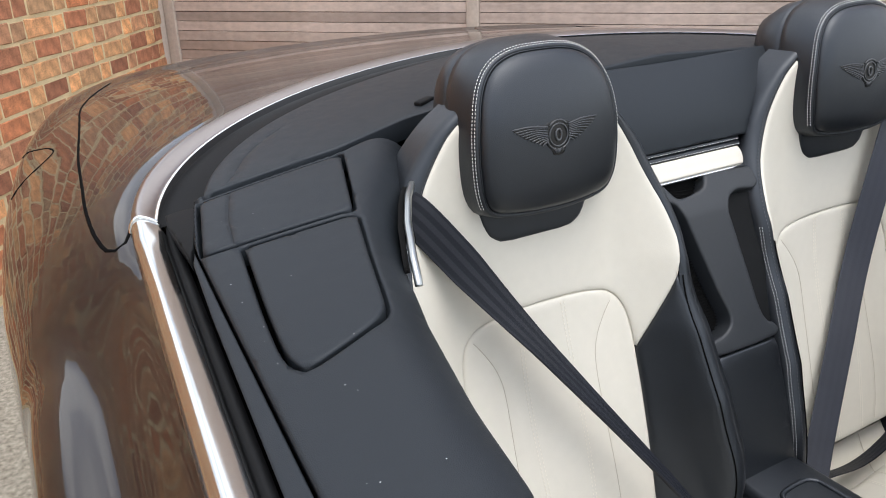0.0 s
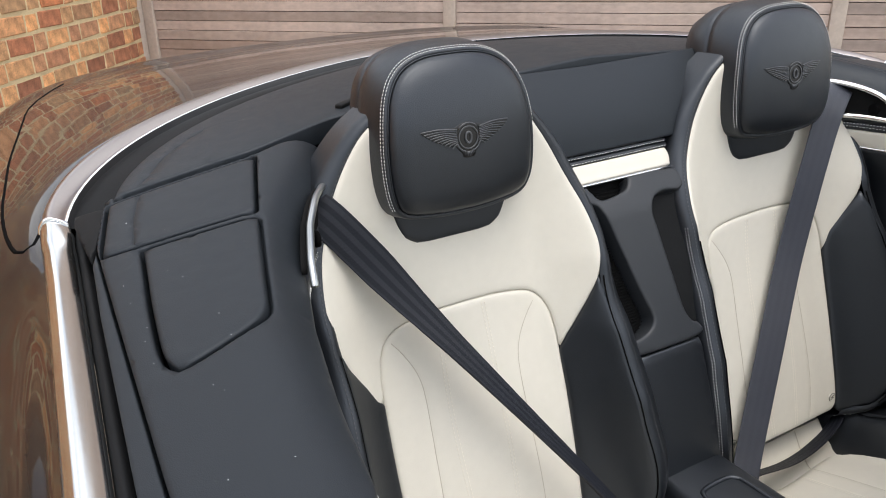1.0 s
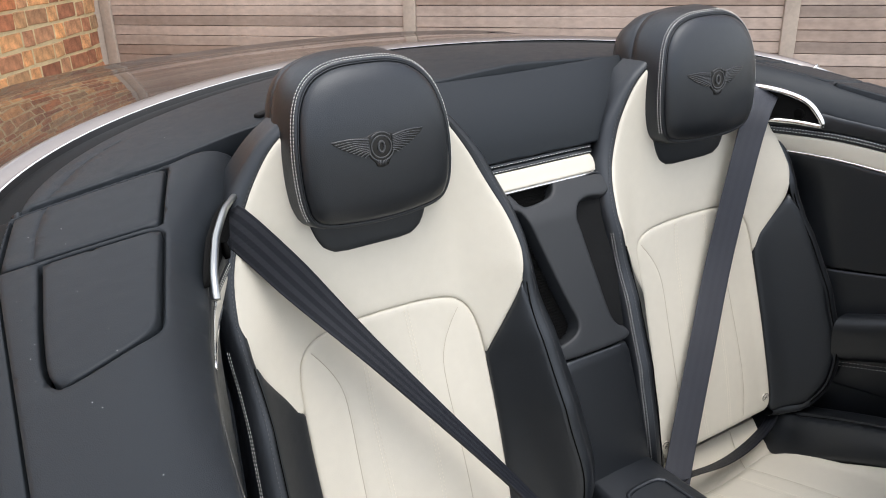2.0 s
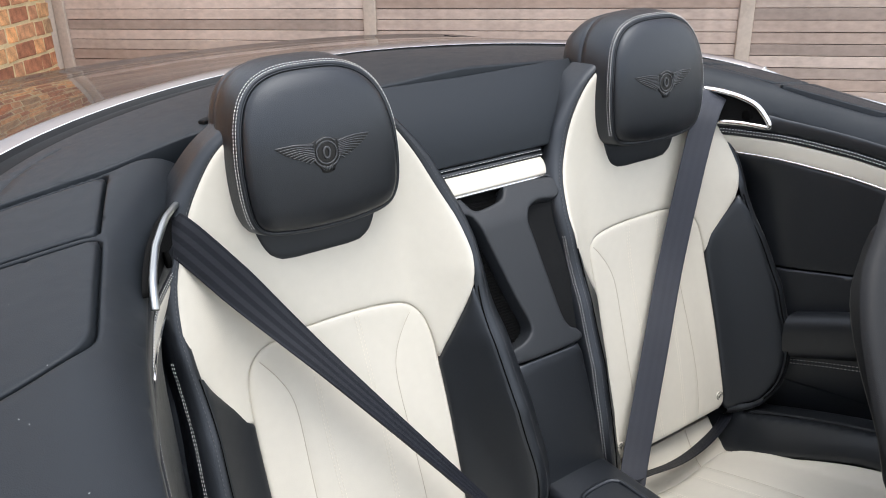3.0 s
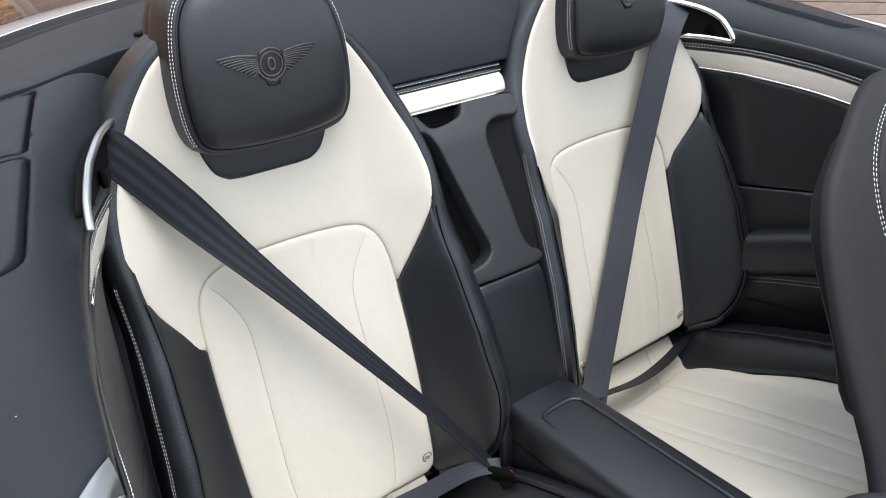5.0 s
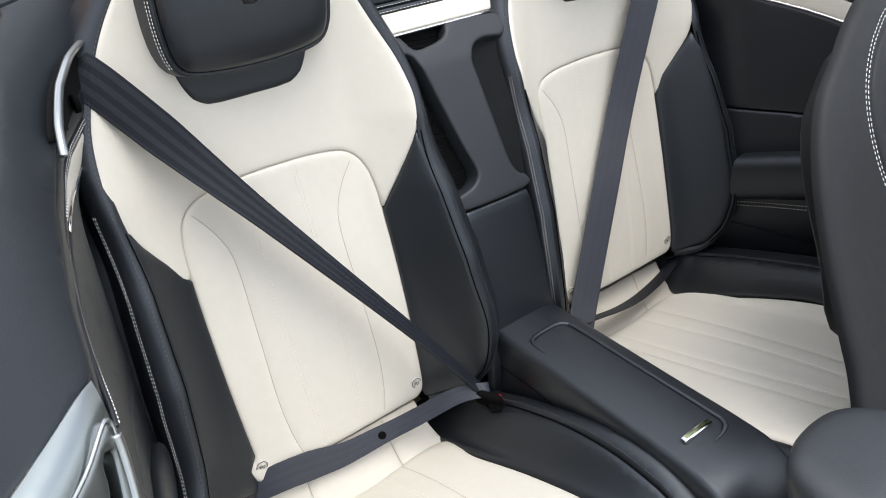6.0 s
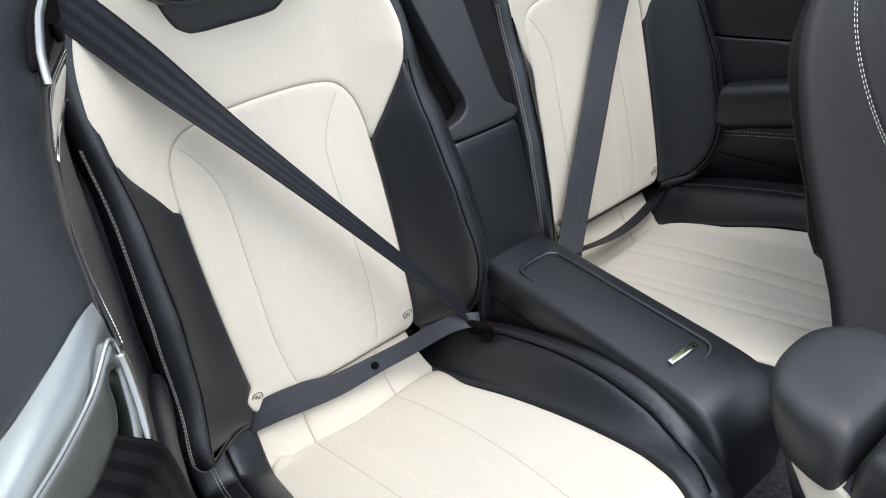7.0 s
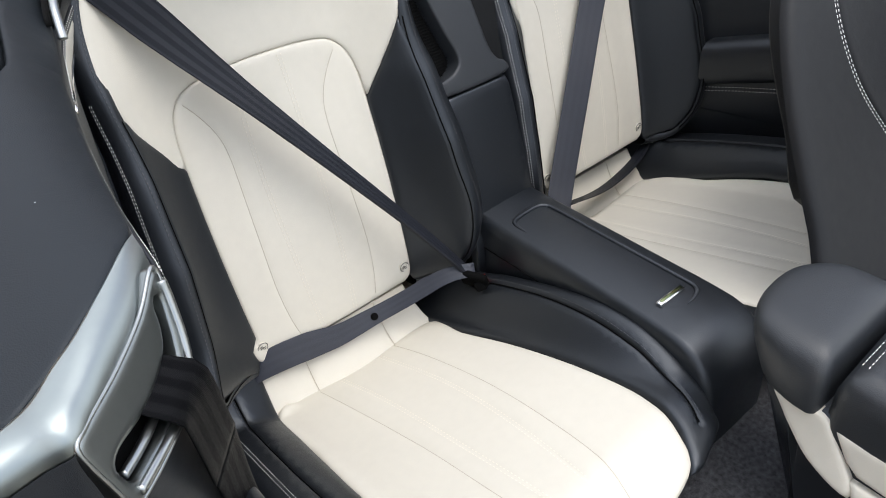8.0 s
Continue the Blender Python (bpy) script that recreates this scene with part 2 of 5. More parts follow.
def panel(outline, surf, puff=0.004, edge=0.010, step=0.010, skirt=0.012, seams=(), groove=0.0025, width=0.003, holes=(), flip=False):
    """An upholstered piece: a 2D outline filled with points, laid on surf(u, v) -> (n, 3), puffed up from its edges, grooved along seams, with an edge that turns in."""
    out = even(outline, step * 0.8, True)
    if sum(out[:, 0] * np.roll(out[:, 1], -1) - np.roll(out[:, 0], -1) * out[:, 1]) < 0:
        out = out[::-1]
    rings = [out] + [even(h, step * 0.8, True) for h in holes]
    lines = [(r, True) for r in rings]
    seams = [even(s, step * 0.7) for s in seams]
    lo, hi = out.min(0), out.max(0)
    gx, gy = np.meshgrid(np.arange(lo[0], hi[0], step), np.arange(lo[1], hi[1], step))
    gx = gx + (np.arange(gx.shape[0]) % 2)[:, None] * step * 0.5
    pts = [np.stack([gx.ravel(), gy.ravel()], 1)]
    keep = seg_dist(pts[0], lines) > edge * 1.15
    if seams:
        keep &= seg_dist(pts[0], [(s, False) for s in seams]) > width * 2.6
    pts[0] = pts[0][keep]
    for r in rings:
        t = np.roll(r, -1, 0) - np.roll(r, 1, 0)
        t /= np.linalg.norm(t, axis=1)[:, None] + 1e-9
        nr = np.stack([-t[:, 1], t[:, 0]], 1)
        for k in (0.15, 0.45, 1.0):
            for sgn in (1, -1):
                c = r + sgn * nr * edge * k
                pts.append(c[seg_dist(c, lines) > edge * k * 0.93])
    for s in seams:
        t = np.gradient(s, axis=0)
        t /= np.linalg.norm(t, axis=1)[:, None] + 1e-9
        nr = np.stack([-t[:, 1], t[:, 0]], 1)
        for k in (0, 0.6, -0.6, 2.0, -2.0):
            c = s + nr * width * k
            pts.append(c[seg_dist(c, lines) > edge * 0.3])
    q = np.vstack(pts)
    ok = inside(q, rings[0])
    for h in rings[1:]:
        ok &= ~inside(q, h)
    q = q[ok]
    vin = np.vstack(rings + [q])
    cons, base = [], 0
    for r in rings:
        cons += [(base + i, base + (i + 1) % len(r)) for i in range(len(r))]
        base += len(r)
    v2, _, f2, *_ = delaunay_2d_cdt([Vector(p) for p in vin], cons, [], 0, 1e-6)
    v2 = np.array([tuple(p) for p in v2])
    tri = np.array([tuple(t) for t in f2])
    mid = v2[tri].mean(1)
    ok = inside(mid, rings[0])
    for h in rings[1:]:
        ok &= ~inside(mid, h)
    tri = tri[ok]
    d = seg_dist(v2, lines)
    h = puff * np.sqrt(1 - (1 - np.clip(d / edge, 0, 1)) ** 2)
    if seams:
        ds = seg_dist(v2, [(s, False) for s in seams])
        h = h - groove * np.exp(-(ds / width) ** 2)
    e = 1e-4
    u, w = v2[:, 0], v2[:, 1]
    p0 = surf(u, w)
    nrm = np.cross(surf(u + e, w) - p0, surf(u, w + e) - p0)
    nrm /= np.linalg.norm(nrm, axis=1)[:, None] + 1e-12
    if flip:
        nrm, tri = -nrm, tri[:, ::-1]
    p = p0 + nrm * h[:, None]
    verts, faces = [*p], [*map(tuple, tri)]
    count = {}
    for t in tri:
        for a, b in ((t[0], t[1]), (t[1], t[2]), (t[2], t[0])):
            count[(a, b)] = 1
    low = {}
    for (a, b) in list(count):
        if (b, a) in count:
            continue
        for i in (a, b):
            if i not in low:
                low[i] = len(verts)
                verts.append(p0[i] - nrm[i] * skirt)
        faces.append((b, a, low[a], low[b]))
    return mesh_from("panel", verts, faces)


def sheet(fn, us, vs, smooth=True, close_u=False, flip=False):
    """A grid of fn(u, v) -> (x, y, z)."""
    verts = [fn(u, v) for v in vs for u in us]
    n, faces = len(us), []
    for j in range(len(vs) - 1):
        for i in range(n if close_u else n - 1):
            a, b = j * n + i, j * n + (i + 1) % n
            f = (a, b, b + n, a + n)
            faces.append(f[::-1] if flip else f)
    return mesh_from("sheet", verts, faces, smooth)


def tube(path, r, sides=8, closed=False, flat=1.0, up=(0, 0, 1)):
    """A round (or flattened) rod along a 3D line."""
    p = np.asarray(path, float)
    t = (np.roll(p, -1, 0) - np.roll(p, 1, 0)) if closed else np.gradient(p, axis=0)
    t /= np.linalg.norm(t, axis=1)[:, None] + 1e-12
    a = np.cross(t, np.array(up, float))
    a /= np.linalg.norm(a, axis=1)[:, None] + 1e-9
    b = np.cross(a, t)
    r = np.broadcast_to(np.asarray(r, float), (len(p),))
    verts, faces = [], []
    for i in range(len(p)):
        for k in range(sides):
            w = 2 * math.pi * k / sides
            verts.append(p[i] + r[i] * (math.cos(w) * a[i] + flat * math.sin(w) * b[i]))
    m = len(p)
    for i in range(m if closed else m - 1):
        for k in range(sides):
            j = (i + 1) % m
            faces.append((i * sides + k, i * sides + (k + 1) % sides, j * sides + (k + 1) % sides, j * sides + k))
    if not closed:
        faces.append(tuple(range(sides))[::-1])
        faces.append(tuple((m - 1) * sides + k for k in range(sides)))
    return mesh_from("tube", verts, faces)


def dashes(path, normal, length=0.0045, gap=0.0025, r=0.0007, twin=0.0):
    """Stitches: small rounded rods along a 3D line that stands off along normal; twin: a second row at that distance."""
    p = even(path, length + gap)
    r = r * 0.8
    nrm = np.asarray(normal, float)
    if nrm.ndim == 2:
        src = np.linspace(0, 1, len(nrm))
        nrm = np.stack([np.interp(np.linspace(0, 1, len(p)), src, nrm[:, i]) for i in range(3)], 1)
    else:
        nrm = np.repeat(nrm[None], len(p), 0)
    verts, faces = [], []
    for off in ((0,) if not twin else (-twin / 2, twin / 2)):
        for i in range(len(p) - 1):
            d = p[i + 1] - p[i]
            d /= np.linalg.norm(d) + 1e-12
            n = nrm[i] - d * (nrm[i] @ d)
            n /= np.linalg.norm(n) + 1e-12
            s = np.cross(d, n)
            c = p[i] + s * off
            k = len(verts)
            for f, w in ((0, 0.35), (0.18, 1), (0.82, 1), (1, 0.35)):
                o = c + d * length * f
                verts += [o + s * r * w - n * r * 0.3, o + s * r * 0.6 * w + n * r * w, o - s * r * 0.6 * w + n * r * w, o - s * r * w - n * r * 0.3]
            for j in range(3):
                for m in range(3):
                    a = k + j * 4 + m
                    faces.append((a, a + 1, a + 5, a + 4))
    return mesh_from("dashes", verts, faces)


def ribbon(path, across, width, thick=0.0013, twist=None):
    """A woven strap: a thin ribbed band along path, its width along across."""
    p = np.asarray(path, float)
    ac = np.asarray(across, float)
    if ac.ndim == 1:
        ac = np.repeat(ac[None], len(p), 0)
    t = np.gradient(p, axis=0)
    t /= np.linalg.norm(t, axis=1)[:, None]
    ac = ac - t * (ac * t).sum(1)[:, None]
    ac /= np.linalg.norm(ac, axis=1)[:, None]
    nr = np.cross(ac, t)
    ks = np.linspace(-0.5, 0.5, 29)
    tv = np.broadcast_to(np.asarray(thick, float), (len(p),))
    wv = np.broadcast_to(np.asarray(width, float), (len(p),))
    prof = [(k, 0.5 + 0.07 * math.cos(k * 2 * math.pi * 3.0)) for k in ks] + [(k, -0.5) for k in ks[::-1]]
    verts = [p[i] + ac[i] * k * wv[i] + nr[i] * h * tv[i] for i in range(len(p)) for k, h in prof]
    n, faces = len(prof), []
    for i in range(len(p) - 1):
        for j in range(n):
            a, b = i * n + j, i * n + (j + 1) % n
            faces.append((a, b, b + n, a + n))
    faces += [tuple(range(n))[::-1], tuple((len(p) - 1) * n + j for j in range(n))]
    me = mesh_from("ribbon", verts, faces)
    run_ = np.r_[0, np.cumsum(np.linalg.norm(np.diff(p, axis=0), axis=1))]
    at = np.array([(prof[j][0], run_[i]) for i in range(len(p)) for j in range(n)])
    layer = me.uv_layers.new(name="weave")
    layer.data.foreach_set("uv", at[[loop.vertex_index for loop in me.loops]].ravel())
    return me


def box(x0, x1, y0, y1, z0, z1, bevel=0.0, segments=2):
    bm = bmesh.new()
    bmesh.ops.create_cube(bm, size=1)
    bmesh.ops.transform(bm, matrix=Matrix.Translation(((x0 + x1) / 2, (y0 + y1) / 2, (z0 + z1) / 2)) @ Matrix.Diagonal((x1 - x0, y1 - y0, z1 - z0, 1)), verts=bm.verts)
    if bevel:
        bmesh.ops.bevel(bm, geom=bm.edges[:], offset=bevel, segments=segments, affect="EDGES", profile=0.5)
        for f in bm.faces:
            f.smooth = True
    return bm


def joined(*meshes):
    """One mesh out of several."""
    verts, faces, k = [], [], 0
    for me in meshes:
        verts += [tuple(v.co) for v in me.vertices]
        faces += [tuple(i + k for i in p.vertices) for p in me.polygons]
        k = len(verts)
    return mesh_from("joined", verts, faces)


def ramp01(x):
    x = np.clip(x, 0, 1)
    return x * x * (3 - 2 * x)


# --- yard: ground, brick wall, slatted fence (the yard leans a little against the car) ---
LEAN = Matrix.Rotation(radians(1.5), 4, Vector((0.5, 0.87, 0)))
CORNER = Vector((0.02, 4.46, 0))

bm = bmesh.new()
bmesh.ops.create_grid(bm, x_segments=40, y_segments=40, size=400)
ground = tagged(part("ground", bm, GROUND), "pale gritty paving with dark specks", "ground", kind="structure")


def yard(az, at):
    """A frame whose x runs along a wall towards az degrees, y to its back."""
    return LEAN @ Matrix.Translation(at) @ Matrix.Rotation(radians(az), 4, "Z")


def brick_mesh(length):
    bm = box(0, length, -0.09, 0.0045, 0, 0.0785)
    for v in bm.verts:
        v.co += Vector((random.uniform(-1, 1), random.uniform(-0.6, 0.6), random.uniform(-1, 1))) * 0.0035
    bmesh.ops.bevel(bm, geom=[e for e in bm.edges if all(v.co.y > -0.04 for v in e.verts)], offset=0.004, segments=1, affect="EDGES")
    me = bpy.data.meshes.new("brick")
    bm.to_mesh(me)
    bm.free()
    me.materials.append(BRICK)
    return me


wall_m = yard(239, CORNER + Vector((-0.03, -0.03, 0)))
wall = part("wall_north", box(0.02, 9, -0.22, 0, -0.3, 2.15), MORTAR)
wall.matrix_world = wall_m
tagged(wall, "old red and buff brick wall with wide lime joints", "wall", kind="structure")

FENCE_AZ = -46.0
fence_m = yard(FENCE_AZ, CORNER)
fence = thing("slatted_fence", "tall weathered cedar screen of close horizontal slats on posts", "fence")
fence.matrix_world = fence_m
SLAT, PITCH = 0.0540, 0.0575
slat_me = []
for k in range(3):
    bm = box(0, 1, -0.011, 0.011, 0, SLAT, 0.0015, 1)
    for f in bm.faces:
        f.smooth = False
    me = bpy.data.meshes.new("slat")
    bm.to_mesh(me)
    bm.free()
    me.materials.append(CEDAR)
    slat_me.append(me)
POSTS = (0.05, 1.98, 3.93, 5.88)
for i, x in enumerate(POSTS):
    part("post", box(x - 0.035, x + 0.035, -0.028, 0.07, -0.2, 4.05, 0.004), POST, fence)
part("corner_post", box(-0.075, 0.012, -0.075, 0.07, -0.2, 4.05, 0.004), POST, fence)
# black sheet added behind the slats so their gaps look shaded
part("slat_gap_shade", box(0, 5.85, 0.030, 0.040, 0, 4.02), DARK, fence, "black sheet standing in for the shade between the slats")
for i in range(len(POSTS) - 1):
    for j in range(69):
        ob = part("slat", slat_me[(i + j) % 3], CEDAR, fence)
        a, b = POSTS[i] + 0.036, POSTS[i + 1] - 0.036
        ob.matrix_local = Matrix.Translation((a, random.uniform(-0.002, 0.002), 0.03 + j * PITCH)) @ Matrix.Diagonal((b - a, 1, 1, 1))



# --- car: shared shapes ---
def deck_z(x, y):
    """Height of the leather deck round the cabin."""
    w = 0.72 - np.abs(x)
    return 1.008 + 0.20 * w - 0.11 * w * w + 0.15 * y - 0.35 * np.maximum(y - 0.05, 0) ** 2


def side_x(y):
    """Half width of the cabin between its side panels."""
    return np.interp(y, [-0.9, -0.46, -0.33, -0.2, -0.1, -0.05, 0.0, 0.05, 0.10, 0.15, 0.3], [0.668, 0.648, 0.630, 0.602, 0.572, 0.552, 0.525, 0.492, 0.458, 0.430, 0.42])


WAIST_W, WAIST_Y, WAIST_B, WAIST_Z, WAIST_ZB, ROUND = 0.8048, 0.0784, 0.5972, 0.9867, 1.089, 2 / 1.83


def waist(n_side=14, n_arc=72):
    """The waist line of the body from one door round the back to the other: points and outward directions."""
    pts = []
    for y in np.linspace(-0.95, WAIST_Y, n_side, endpoint=False):
        pts.append((-(WAIST_W + 0.0635 * (WAIST_Y - y) - 0.02 * max(0, -0.5 - y)), y, WAIST_Z + 0.1213 * (y - WAIST_Y)))
    for a in np.linspace(0, math.pi, n_arc):
        c, s = math.cos(a), abs(math.sin(a))
        v = s ** ROUND
        pts.append((-WAIST_W * np.sign(c) * abs(c) ** ROUND, WAIST_Y + (WAIST_B - WAIST_Y) * v, WAIST_Z + (WAIST_ZB - WAIST_Z) * v ** 0.8))
    for y in np.linspace(WAIST_Y, -0.95, n_side + 1)[1:]:
        pts.append(((WAIST_W + 0.0635 * (WAIST_Y - y) - 0.02 * max(0, -0.5 - y)), y, WAIST_Z + 0.1213 * (y - WAIST_Y)))
    p = np.array(pts)
    t = np.gradient(p, axis=0)
    n = np.stack([-t[:, 1], t[:, 0]], 1)
    n /= np.linalg.norm(n, axis=1)[:, None]
    return p, n


WP, WN = waist()
# outer edge of the waist moulding, wider round the back
EDGE = [0.008 + 0.021 * float(ramp01((y - 0.05) / 0.30)) for y in WP[:, 1]]
SIDE_PROFILE = catmull([(0, 0), (0.018, 0.001), (0.06, -0.016), (0.11, -0.055), (0.150, -0.115), (0.172, -0.20), (0.178, -0.31), (0.165, -0.5), (0.13, -0.78)], n=5)
# beside the door the wing dips below the moulding and swells into a haunch
HAUNCH_PROFILE = catmull([(0, 0), (0.014, -0.013), (0.045, -0.047), (0.080, -0.0665), (0.128, -0.0635), (0.160, -0.098), (0.175, -0.21), (0.172, -0.42), (0.13, -0.78)], n=5)
BACK_PROFILE = catmull([(0, 0), (0.03, 0.003), (0.2, -0.004), (0.45, -0.025), (0.70, -0.054), (0.80, -0.051), (0.85, -0.10), (0.85, -0.35), (0.80, -0.75)], n=5)


def reach(i):
    """How far the body goes out from the waist line, within a rounded plan."""
    lo, hi = 0.0, 1.5
    for _ in range(30):
        mid = (lo + hi) / 2
        x, y = WP[i, :2] + WN[i] * mid
        inside_ = (abs(x) / 0.962) ** 3.2 + (max(y - 0.05, 0) / 1.42) ** 3.2 < 1
        lo, hi = (mid, hi) if inside_ else (lo, mid)
    return lo


REACH = np.array([reach(i) for i in range(len(WP))])
REACH = np.convolve(np.pad(REACH, 2, mode="edge"), np.ones(5) / 5, "valid")


def body_point(i, j):
    k = ramp01((REACH[i] - 0.15) / 0.70)
    h = float(ramp01((0.22 - WP[i, 1]) / 0.30))
    side, back_ = SIDE_PROFILE[j] * (1 - h) + HAUNCH_PROFILE[j] * h, BACK_PROFILE[j]
    o = side[0] / 0.178 * (1 - k) + back_[0] / 0.86 * k
    q = WP[i].copy()
    q[:2] += WN[i] * (o * REACH[i] + EDGE[i] - 0.002)
    q[2] += side[1] * (1 - k) + back_[1] * k - 0.006
    return q


car = thing("convertible_car", "bronze brown convertible with its roof folded away, on paving", "car")
NB, NJ = len(WP), len(SIDE_PROFILE)
bidx, jidx = list(range(NB)), list(range(NJ))
body = part("rear_body", sheet(lambda i, j: body_point(i, j), bidx, jidx, flip=True), PAINT, car, "glossy bronze brown painted rear wings and boot")


def strip(o0, o1, dz, mat_, name, label="", bulge=0.004, n=7, ends=None):
    """A moulding along the waist line, from offset o0 (inside) to o1 (outside)."""
    i0, i1 = ends or (0, NB)

    def fn(i, u):
        q = WP[i].copy()
        q[:2] += WN[i] * (o0 + (o1 - o0) * u)
        q[2] += dz + bulge * (1 - (2 * u - 1) ** 2)
        return q
    top = sheet(fn, list(range(i0, i1)), list(np.linspace(0, 1, n)), flip=True)
    sk1 = sheet(lambda i, u: np.array(fn(i, 0)) - (0, 0, 0.02 * u), list(range(i0, i1)), [0, 1])
    sk2 = sheet(lambda i, u: np.array(fn(i, 1)) - (0, 0, 0.02 * u), list(range(i0, i1)), [0, 1], flip=True)
    return part(name, joined(top, sk1, sk2), mat_, car, label)


JN = next(i for i in range(NB) if WP[i, 1] > 0.13)
MOULD = catmull([(0.0, -0.003), (0.10, 0.003), (0.36, 0.0085), (0.66, 0.0110), (0.91, 0.003), (1.0, -0.013)], n=4)


def mould_pt(i, k, up=0.0):
    inner = -0.017 - 0.011 * float(ramp01((0.145 - WP[i, 1]) / 0.02))
    o = inner + (EDGE[i] - inner) * MOULD[k][0]
    return np.array([*(WP[i, :2] + WN[i] * o), WP[i, 2] + MOULD[k][1] + up])


def moulding(i0, i1, material, label):
    part("waist_moulding", sheet(mould_pt, list(range(i0, i1)), list(range(len(MOULD))), flip=True), material, car, label)


moulding(0, JN + 1, POLISHED, "polished metal waist moulding beside the door")
moulding(JN, NB - JN, BRUSHED, "satin metal waist moulding round the deck")
moulding(NB - JN - 1, NB, POLISHED, "polished metal waist moulding beside the door")
for i in (JN, NB - 1 - JN):
    q = np.array([mould_pt(i, k, 0.0012) for k in range(len(MOULD))])
    part("moulding_joint", tube(q, 0.0022, 6), CHROME, car)
strip(-0.021, -0.017, 0.006, CHROME, "waist_bead", "thin polished bead along the moulding", bulge=0.001, n=4, ends=(JN, NB - JN))
strip(-0.074, -0.021, -0.004, RUBBER, "waist_seal", "black rubber seal inside the moulding", bulge=0.002, ends=(JN, NB - JN))
for ends in ((0, JN + 1), (NB - JN - 1, NB)):
    strip(-0.042, -0.028, -0.006, RUBBER, "seal_lip", "ridged black rubber seal lip", bulge=0.006, ends=ends)
    # the slot's deep shade is put in as a black strip
    strip(-0.066, -0.042, -0.045, DARK, "window_slot", "slot of the lowered window, its shade painted black", bulge=0.0, ends=ends)


def on_body(poly):
    """Points (i, j) in body grid units turned into places."""
    out = []
    for i, j in poly:
        a, b = int(min(i, NB - 2)), int(min(j, NJ - 2))
        s, t = i - a, j - b
        out.append((body_point(a, b) * (1 - s) + body_point(a + 1, b) * s) * (1 - t) + (body_point(a, b + 1) * (1 - s) + body_point(a + 1, b + 1) * s) * t)
    return np.array(out)


# --- deck panels ---
def offset(poly, d):
    """A closed outline moved outwards by d."""
    p = np.asarray(poly, float)
    t = np.roll(p, -1, 0) - p
    t /= np.linalg.norm(t, axis=1)[:, None]
    n = np.stack([t[:, 1], -t[:, 0]], 1)
    if sum(p[:, 0] * np.roll(p[:, 1], -1) - np.roll(p[:, 0], -1) * p[:, 1]) < 0:
        n = -n
    m = n + np.roll(n, 1, 0)
    m /= np.maximum((m * n).sum(1), 0.4)[:, None]
    return p + m * d


def deck_surf(u, v):
    return np.stack([u, v, deck_z(u, v)], 1)


def overhang(y):
    return 0.003 * ramp01((-0.06 - y) / 0.12)


def quarter_surf(u, v):
    """The deck beside a seat, rolling over towards the cabin."""
    d = np.abs(u) - (side_x(v) - overhang(v))
    drop = np.where(np.asarray(u) > 0, 0.055, np.interp(v, [-0.45, -0.30, -0.10], [0.016, 0.032, 0.055]))
    z = deck_z(u, v) - drop * np.clip(1 - d / 0.075, 0, 1.2) ** 2.6
    return np.stack([u, v, z], 1)


